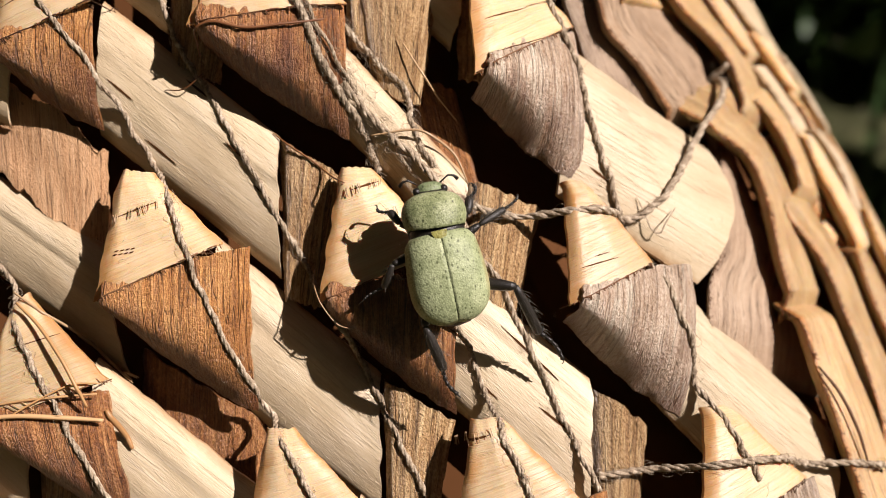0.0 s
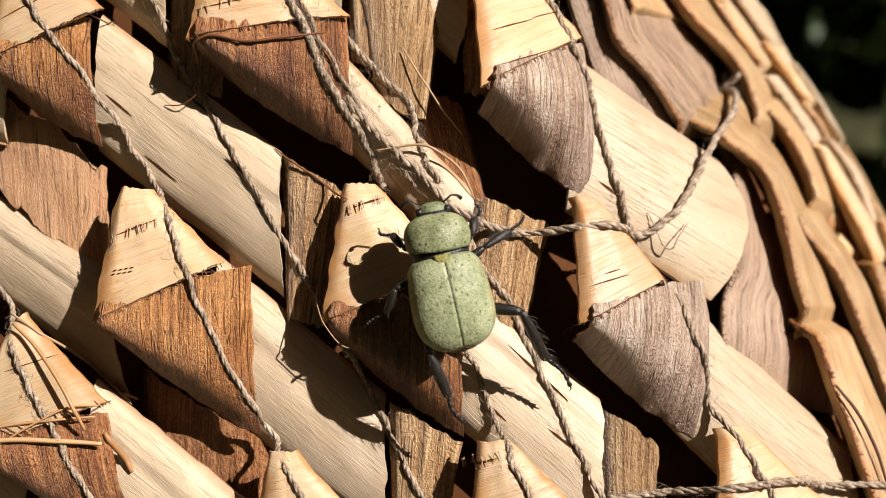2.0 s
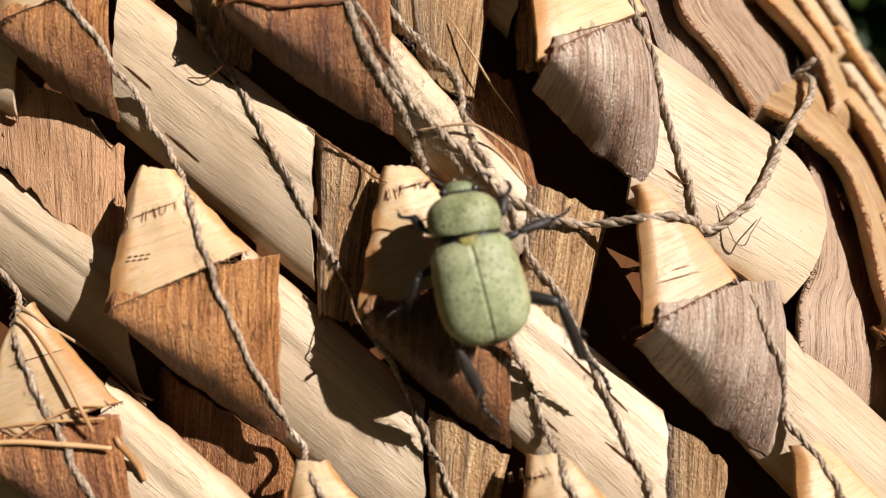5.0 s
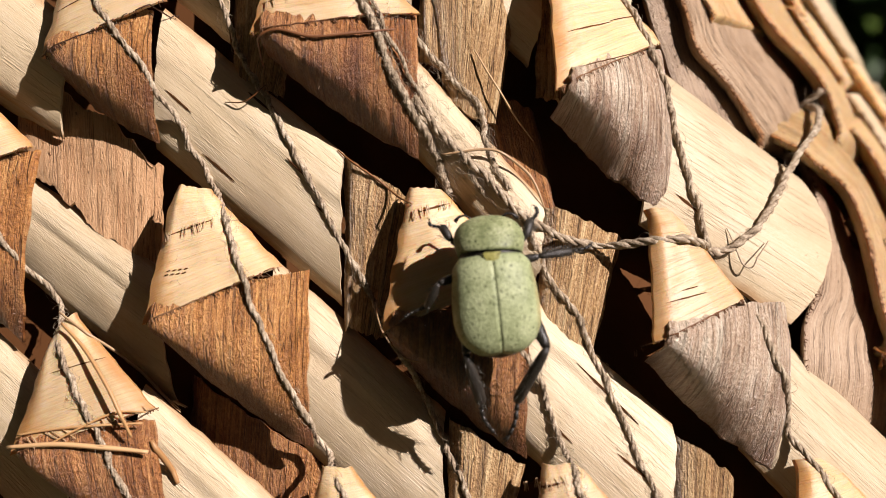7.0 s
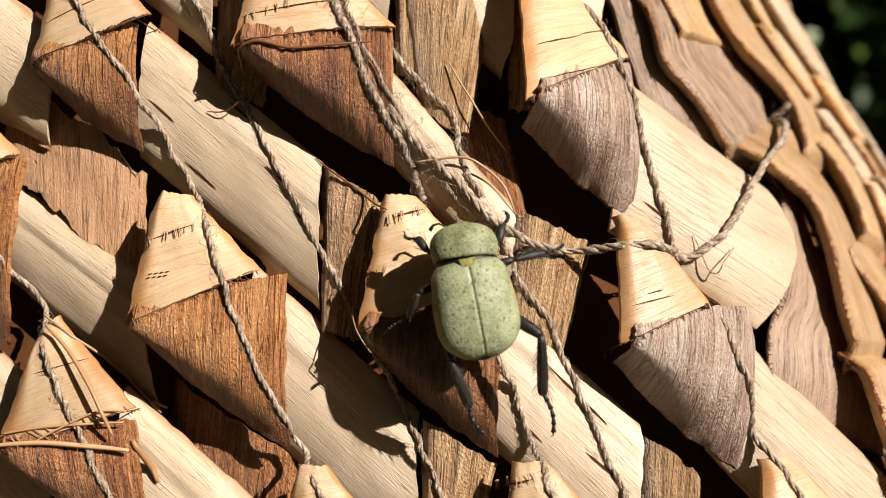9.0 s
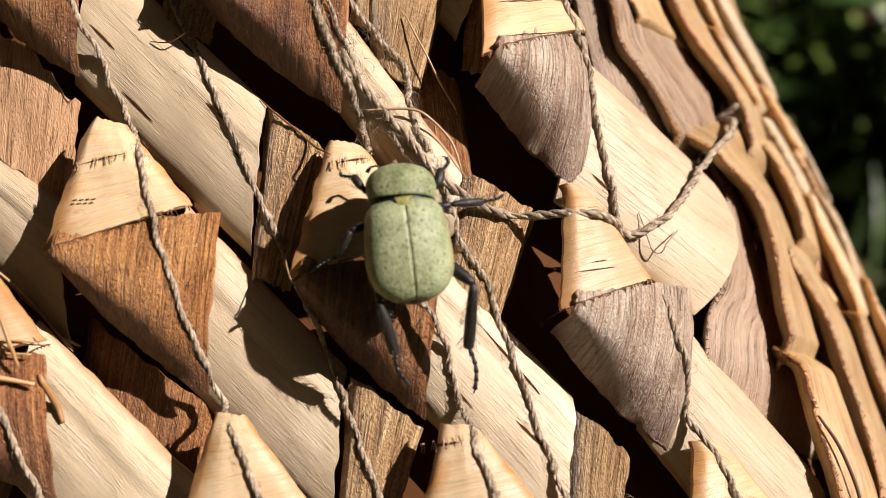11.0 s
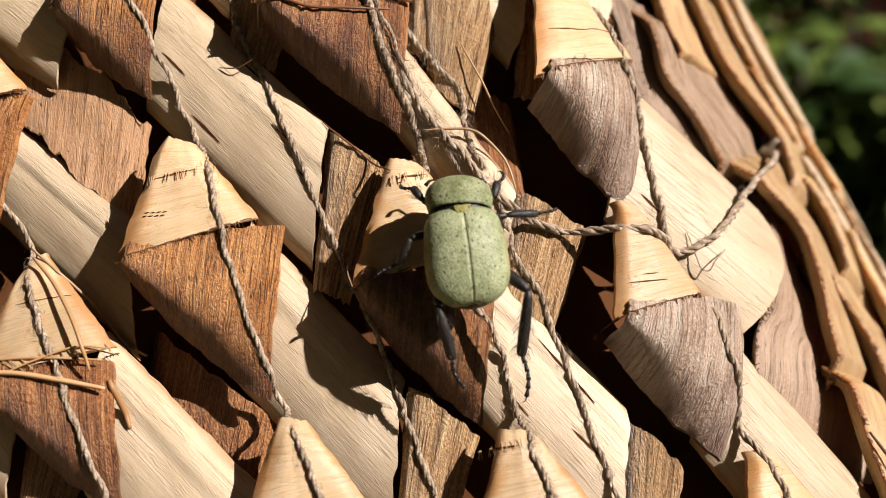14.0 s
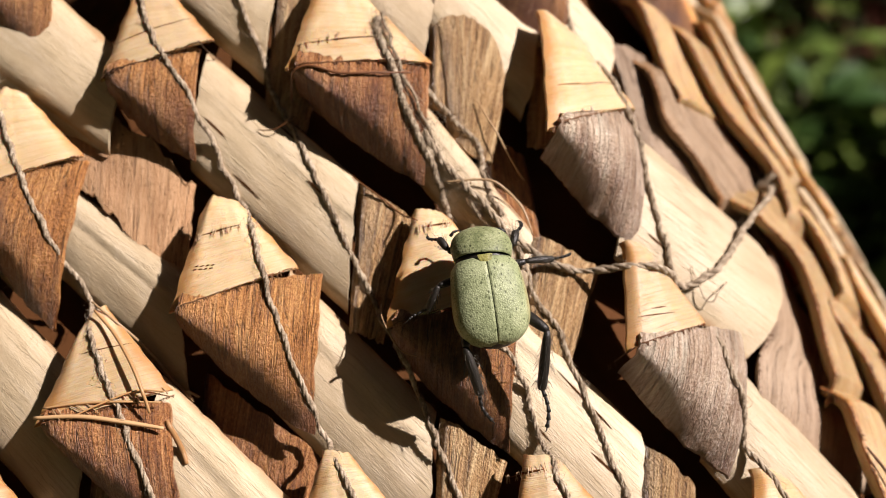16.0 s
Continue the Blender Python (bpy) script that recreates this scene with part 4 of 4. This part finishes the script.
for side in (-1, 1):
    elytron(side)
v, f = ball((2.05, 2.9, 1.25), (0, -2.9, -0.35), power=0.8)
limb("abdomen", mesh_of("abdomen", v, f), BLACK, beetle, label="black underside")
v, f = ball((1.80, 1.1, 1.32), (0, 0.15, -0.22), power=0.8)
limb("thorax", mesh_of("thorax", v, f), BLACK, beetle)
v, f = sheet([[(0.50 * (1 - t ** 1.6) * u, 0.10 - 0.95 * t, 1.345 - 0.05 * u * u - 0.02 * t) for u in (-1, -0.5, 0, 0.5, 1)] for t in (0, 0.2, 0.45, 0.7, 0.97)])
limb("scutellum", mesh_of("scutellum", v, f), YELLOW, beetle, label="small yellowish shield")

rows = []
for j in range(19):
    v = j / 18
    w = 2.04 * (1 - 0.10 * (1 - min(1, v / 0.4)) ** 2) * max(0.02, 1 - max(0, (v - 0.3) / 0.74) ** 2.6) ** 0.5
    w = max(w, 0.95 * (1 - max(0, v - 0.9) * 3))
    high = 1.30 * max(0.05, 1 - max(0, (v - 0.30) / 0.85) ** 2.2) ** 0.6
    row = []
    for i in range(25):
        a = radians(-112 + 224 * i / 24)
        x = w * math.sin(a)
        back = -0.28 * (1 - (x / 2.0) ** 2) * max(0, 1 - v * 3)
        row.append((x, 0.12 + 2.15 * v + back + 0.12 * abs(x) * v, high * math.cos(a) - 0.06 * max(0, 1 - v * 8)))
    rows.append(row)
v, f = sheet(rows)
pronotum = limb("pronotum", mesh_of("pronotum", v, f), NECK_GREEN, beetle, (0, 0.10, 0.10), "green scaly neck shield")
mod = pronotum.modifiers.new("thickness", "SOLIDIFY")
mod.thickness, mod.offset = 0.00009, -1
v, f = ball((1.55, 0.95, 0.85), (0, 1.0, -0.15), power=0.85)
limb("breast", mesh_of("breast", v, f), BLACK, pronotum)
v, f = ball((0.86, 0.58, 0.52), (0, 0.05, -0.02), power=0.75)
head = limb("head", mesh_of("head", v, f), HEAD_GREEN, pronotum, (0, 2.72, 0.05), "grey-green head with a black neck")

verts, faces = [], []
tube(verts, faces, [Vector((x, -0.30 + 0.10 * x * x, 0.42 - 0.42 * x * x)) * MM for x in (-0.85, -0.6, -0.3, 0, 0.3, 0.6, 0.85)], 0.00027, 8)
for side in (-1, 1):
    bv, bf = ball((0.26, 0.26, 0.26), (side * 0.86, 0.05, 0.12), (10, 8))
    faces += [tuple(i + len(verts) for i in q) for q in bf]
    verts += bv
    tube(verts, faces, [Vector(p) * MM for p in ((side * 0.7, 0.5, 0), (side * 1.25, 0.85, 0.15), (side * 1.6, 0.8, 0.1), (side * 1.85, 0.6, -0.1))], 0.00007, 5, lambda t: 0.8 + 1.2 * t * t)
hm = mesh_of("face", verts, faces)
hm.materials.append(BLACK)
face = new("face", hm)
face.parent = pronotum
face.location = head.location


def leg(name, hip, knee, ankle, toe, thick, spines, seed, label=""):
    """A leg: thigh, shin with spines and the jointed foot with its claw. Places in the beetle's millimetres; it turns about the hip."""
    rnd = random.Random(seed)
    hip, knee, ankle, toe = (Vector(p) for p in (hip, knee, ankle, toe))
    verts, faces = [], []
    tube(verts, faces, [(knee - hip) * t * MM for t in (0, 0.15, 0.35, 0.6, 0.85, 1.0)], thick * MM, 10, lambda t: 0.45 + 0.5 * math.sin(math.pi * min(1, t * 0.8 + 0.15)))
    root = limb(name, mesh_of(name, verts, faces), BLACK, beetle, hip, label)
    verts, faces = [], []
    tube(verts, faces, [(knee - hip + (ankle - knee) * t + Vector((0, 0, 0.12)) * math.sin(math.pi * t)) * MM for t in (0, 0.12, 0.3, 0.55, 0.8, 0.95, 1)], thick * 0.88 * MM, 9, lambda t: 0.55 + 0.45 * math.sin(2.6 * t))
    limb("tibia", mesh_of("tibia", verts, faces), HAIRY, root)
    verts, faces = [], []
    for _ in range(spines):
        t = rnd.uniform(0.1, 1)
        p = knee - hip + (ankle - knee) * t
        side = Vector((rnd.gauss(0, 1), rnd.gauss(0, 1), rnd.gauss(0, 0.8))).normalized()
        way = (ankle - knee).normalized()
        tube(verts, faces, [(p + side * thick * 0.6) * MM, (p + (side * 0.85 + way * 0.4) * thick * 1.5) * MM, (p + (side * 0.95 + way * 0.9) * thick * 2.0) * MM], 0.020 * MM, 4, lambda t: 1 - 0.8 * t)
    tagged(limb("bristle_fringe", mesh_of("bristle_fringe", verts, faces), SPINE, root), kind="stuff")
    verts, faces = [], []
    n = 5
    bend = Vector((0.25, 0.0, 0.1)) * (1 if toe.x > 0 else -1)
    joints = [ankle - hip + (toe - ankle) * (k / n) + bend * math.sin(math.pi * k / n) for k in range(n + 1)]
    for k in range(n):
        tube(verts, faces, [joints[k] * MM, (joints[k] * 0.4 + joints[k + 1] * 0.6) * MM, (joints[k] * 0.05 + joints[k + 1] * 0.95) * MM], thick * 0.33 * MM, 7, lambda t: 0.7 + 0.6 * t)
    end, way = joints[-1], (joints[-1] - joints[-2]).normalized()
    tube(verts, faces, [end * MM, (end + way * 0.25 + Vector((0, 0, -0.05))) * MM, (end + way * 0.35 + Vector((-0.12, 0, -0.3))) * MM], 0.06 * MM, 5, lambda t: 1 - 0.7 * t)
    limb("tarsus", mesh_of("tarsus", verts, faces), BLACK, root)
    return root


hind_right = leg("hind_leg", (2.0, -3.5, -0.6), (3.75, -4.7, 0.1), (4.15, -8.0, -2.4), (4.9, -10.3, -3.3), 0.40, 110, 1)
hind_left = leg("hind_leg", (-1.6, -3.9, -0.7), (-2.0, -5.4, -0.4), (-1.35, -8.2, -2.2), (-0.8, -10.0, -2.6), 0.40, 110, 2)
middle_left = leg("middle_leg", (-1.7, -0.8, -0.6), (-3.1, -1.2, -0.2), (-3.9, -2.4, -1.2), (-5.2, -2.8, -1.6), 0.28, 40, 3)
middle_right = leg("middle_leg", (1.7, -0.4, -0.5), (2.8, -0.1, -0.4), (4.7, 0.3, -1.0), (5.9, 0.8, -1.3), 0.28, 110, 4)
front_right = leg("front_leg", (1.3, 0.9, -0.5), (2.2, 0.9, -0.5), (2.6, 1.9, -0.9), (3.1, 2.7, -1.3), 0.32, 40, 5)
front_left = leg("front_leg", (-1.3, 0.9, -0.5), (-2.1, 1.2, -0.5), (-2.5, 2.1, -0.9), (-3.2, 2.5, -1.3), 0.30, 30, 6)


def on_skin(x, z, h, yaw, pitch=0.0):
    """A pose on the basket's skin: y along the plan's up, turned by yaw to the left, z away from the skin."""
    up = outward(x, z)
    fore = skin(x, z + 1, h) - skin(x, z, h)
    fore = (fore - up * fore.dot(up)).normalized()
    side = fore.cross(up)
    m = Matrix((side, fore, up)).transposed().to_4x4()
    m.translation = skin(x, z, h)
    return m @ pose(0, 0, 0, 0, 0, yaw) @ pose(0, 0, 0, pitch)


# ---------------------------------------------------------------- the garden behind
def ground_material():
    m = Mat("lawn_soil", 0.9, 0.2)
    at = m.coords((1, 1, 1), "Object", 0.0)
    big, small = m.noise(at, 9.0, 6.0, 0.7), m.noise(at, 60.0, 4.0)
    m.bump(small, 0.01)
    col = m.ramp(small, ((0.35, (0.028, 0.028, 0.012)), (0.55, (0.055, 0.062, 0.022)), (0.7, (0.09, 0.085, 0.038))))
    return m.colour(m.mix(m.ramp(big, ((0.45, (0, 0, 0)), (0.80, (0.6, 0.6, 0.6)))), col, (0.045, 0.030, 0.016)))


def leaf_material(name, dark, light):
    m = Mat(name, 0.45, 0.4)
    geo = m.n.new("ShaderNodeNewGeometry")
    col = m.ramp(geo.outputs["Random Per Island"], ((0.0, dark), (1.0, light)))
    at = m.coords((1, 1, 1), "Object", 0.0)
    return m.colour(m.mix(m.noise(at, 90.0, 3.0), col, dark))


v = [(-400, -400, 0), (400, -400, 0), (400, 400, 0), (-400, 400, 0)]
lawn = new("ground", mesh_of("ground", v, [(0, 1, 2, 3)], False))
lawn.data.materials.append(ground_material())
tagged(lawn, "dark grassy garden soil under the basket", "ground", kind="structure")

LEAF = leaf_material("shrub_leaf", (0.025, 0.06, 0.012), (0.27, 0.36, 0.06))
RUST = leaf_material("rust_leaf", (0.06, 0.018, 0.010), (0.16, 0.05, 0.025))
GRASS = leaf_material("grass_blade", (0.02, 0.05, 0.010), (0.09, 0.14, 0.03))
BARK = fibrous("shrub_bark", (0.04, 0.026, 0.016), (0.08, 0.05, 0.03), (0.13, 0.09, 0.06), (0.05, 0.035, 0.02))


def leaf(verts, faces, at, way, up, long, wide):
    side = way.cross(up).normalized()
    up = side.cross(way)
    k = len(verts)
    for t, w, h in ((0, 0.1, 0), (0.3, 0.9, 0.08), (0.65, 0.8, 0.06), (1.0, 0.05, -0.1)):
        c = at + way * long * t + up * long * h
        verts.extend((c - side * wide * w * 0.5 + up * wide * 0.12 * w, c - up * 0.0, c + side * wide * w * 0.5 + up * wide * 0.12 * w))
    for j in range(3):
        a = k + 3 * j
        faces.extend(((a, a + 1, a + 4, a + 3), (a + 1, a + 2, a + 5, a + 4)))


def shrub(x, y, high, spread, seed, material, label, count=900, size=0.035):
    rnd = random.Random(seed)
    root = new("shrub")
    root.location = (x, y, 0)
    tagged(root, label, "shrub", "shrubs behind the basket")
    sv, sf, lv, lf = [], [], [], []
    for _ in range(16):
        a, lean = rnd.uniform(0, 2 * math.pi), rnd.uniform(0.1, 1.0) * spread
        top = Vector((math.cos(a) * lean, math.sin(a) * lean, high * rnd.uniform(0.55, 1.0)))
        mid = Vector((top.x * 0.35, top.y * 0.35, top.z * 0.55))
        line = smooth_path([(0, 0, 0), mid, top], 6)
        tube(sv, sf, line, 0.006, 6, lambda t: 1 - 0.75 * t)
        for _ in range(count // 16):
            t = rnd.uniform(0.12, 1.0)
            p = line[min(len(line) - 1, int(t * len(line)))] + Vector((rnd.gauss(0, 1), rnd.gauss(0, 1), rnd.gauss(0, 0.8))) * spread * 0.16
            way = Vector((rnd.gauss(0, 1), rnd.gauss(0, 1), rnd.gauss(0.1, 0.6))).normalized()
            leaf(lv, lf, p, way, Vector((rnd.gauss(0, 0.5), rnd.gauss(0, 0.5), 1)), size * rnd.uniform(0.6, 1.3), size * rnd.uniform(0.3, 0.5))
    for name, vv, ff, mat in (("stem", sv, sf, BARK), ("foliage", lv, lf, material)):
        me = mesh_of(name, vv, ff)
        me.materials.append(mat)
        ob = new(name, me)
        ob.parent = root
    return root


for k, (x, y, high, spread, mat, label) in enumerate((
        (0.20, 0.74, 0.40, 0.16, LEAF, "dark green leafy shrub on the lawn"), (0.36, 0.82, 0.45, 0.18, LEAF, "dark green leafy shrub on the lawn"), (0.27, 1.12, 0.5, 0.22, LEAF, "dark green leafy shrub on the lawn"), (0.50, 1.05, 0.5, 0.22, LEAF, "dark green leafy shrub on the lawn"),
        (0.17, 0.52, 0.16, 0.12, LEAF, "low green plant with small leaves"), (0.30, 0.44, 0.14, 0.13, LEAF, "low green plant with small leaves"), (0.43, 0.57, 0.17, 0.14, LEAF, "low green plant with small leaves"), (0.25, 0.30, 0.09, 0.09, LEAF, "low green plant with small leaves"),
        (0.22, 0.66, 0.14, 0.10, RUST, "low shrub with rust-red leaves"), (0.32, 0.60, 0.14, 0.10, RUST, "low shrub with rust-red leaves"),
        (0.60, 0.75, 0.55, 0.24, LEAF, "dark green leafy shrub on the lawn"), (1.05, 0.55, 0.50, 0.30, LEAF, "dark green leafy shrub on the lawn"),
        (0.85, 1.25, 0.75, 0.40, LEAF, "dark green leafy shrub on the lawn"), (0.20, 1.35, 0.80, 0.40, LEAF, "dark green leafy shrub on the lawn"),
        (1.50, 1.30, 0.80, 0.45, LEAF, "dark green leafy shrub on the lawn"), (0.72, 0.50, 0.22, 0.16, RUST, "low shrub with rust-red leaves"),
        (1.45, 2.20, 1.20, 0.60, LEAF, "dark green leafy shrub on the lawn"), (0.40, 2.30, 1.30, 0.60, LEAF, "dark green leafy shrub on the lawn"),
        (-0.60, 1.60, 0.90, 0.50, LEAF, "dark green leafy shrub on the lawn"), (2.3, 1.6, 1.1, 0.6, LEAF, "dark green leafy shrub on the lawn"))):
    shrub(x, y, high, spread, 500 + k, mat, label, 1400 if high > 0.4 else 700)

gv, gf = [], []
rnd = random.Random(77)
for _ in range(9000):
    p = Vector((rnd.uniform(-0.6, 2.0), rnd.uniform(-0.4, 2.4), 0))
    if -0.15 < p.x < 0.13 and -0.08 < p.y < 0.22:
        continue
    way = Vector((rnd.gauss(0, 0.35), rnd.gauss(0, 0.35), 1)).normalized()
    leaf(gv, gf, p, way, Vector((rnd.gauss(0, 1), rnd.gauss(0, 1), 0.2)), rnd.uniform(0.03, 0.08), 0.004)
grass = new("grass", mesh_of("grass", gv, gf))
grass.data.materials.append(GRASS)
tagged(grass, "short green lawn grass around the basket", "grass", kind="stuff")


# ---------------------------------------------------------------- motions
def motions():
    steps = ((0.0, 0.5, -2.2, 15.8), (1.0, 0.5, -2.2, 15.8), (1.5, 0.5, -2.4, 16.0), (2.0, 0.4, -2.5, 16.0), (2.5, 0.5, -2.8, 15.1), (3.0, -0.2, -2.8, 17.4), (3.5, -0.6, -2.3, 20.6),
             (4.0, -0.8, -2.1, 21.3), (4.2, -0.8, -2.1, 21.0), (6.4, -0.7, -2.1, 12.5), (7.0, -0.7, -1.9, 10.9), (7.5, -0.3, -2.1, 14.4), (8.0, -0.3, -2.0, 15.3), (8.5, -0.3, -2.05, 14.7),
             (9.0, -0.4, -2.15, 15.7), (9.5, -0.4, -2.05, 15.5), (10.2, -0.6, -1.9, 16.2), (12.3, -1.0, -1.8, 16.0), (14.0, -0.9, -1.9, 15.9), (16.0, -0.9, -2.05, 15.8))
    walk(beetle, [(t, on_skin(x, z, 3.7, yaw)) for t, x, z, yaw in steps])
    walk(pronotum, [(t, pose(0, (0.42 + 0.022 * p) * MM, 0.0001, p, 0, y)) for t, p, y in ((0.0, -6, -4), (1.5, -6, -4), (2.0, -4, -4), (2.5, -2, -3), (3.5, 2, -6), (4.2, -2, -6), (6.4, -17, -4), (7.0, -19, -3), (7.6, -10, -3), (8.4, -10, -3), (8.9, -17, -4), (10.2, -19, -4), (16.0, -19, -4))])
    for piece in (head, face):
        walk(piece, [(t, pose(0, y * MM, z * MM, p)) for t, y, z, p in ((0.0, 2.45, 0.05, 0), (2.0, 2.5, 0.05, 0), (2.5, 2.6, 0.08, 0), (4.2, 2.6, 0.08, 0), (6.3, 2.2, -0.3, -15), (7.0, 2.1, -0.35, -18),
                                                                      (7.6, 2.45, -0.05, -5), (8.4, 2.45, -0.05, -5), (8.8, 2.15, -0.35, -18), (16.0, 2.1, -0.4, -20))])
    hip = tuple(hind_right.location)
    walk(hind_right, [(t, pose(*hip, 0, 0, a)) for t, a in ((0.0, 14), (2.0, 13), (2.6, 18), (3.0, 16), (3.5, 10), (4.2, 8), (6.3, 2), (6.6, -38), (7.0, -40), (7.3, -12), (8.0, -8), (8.5, -10), (10.2, -14), (16.0, -17))])
    hip = tuple(middle_right.location)
    walk(middle_right, [(t, pose(*hip, 0, 0, a)) for t, a in ((0.0, 8), (2.5, 8), (3.5, -4), (4.2, -4), (6.4, -8), (16.0, -10))])


motions()
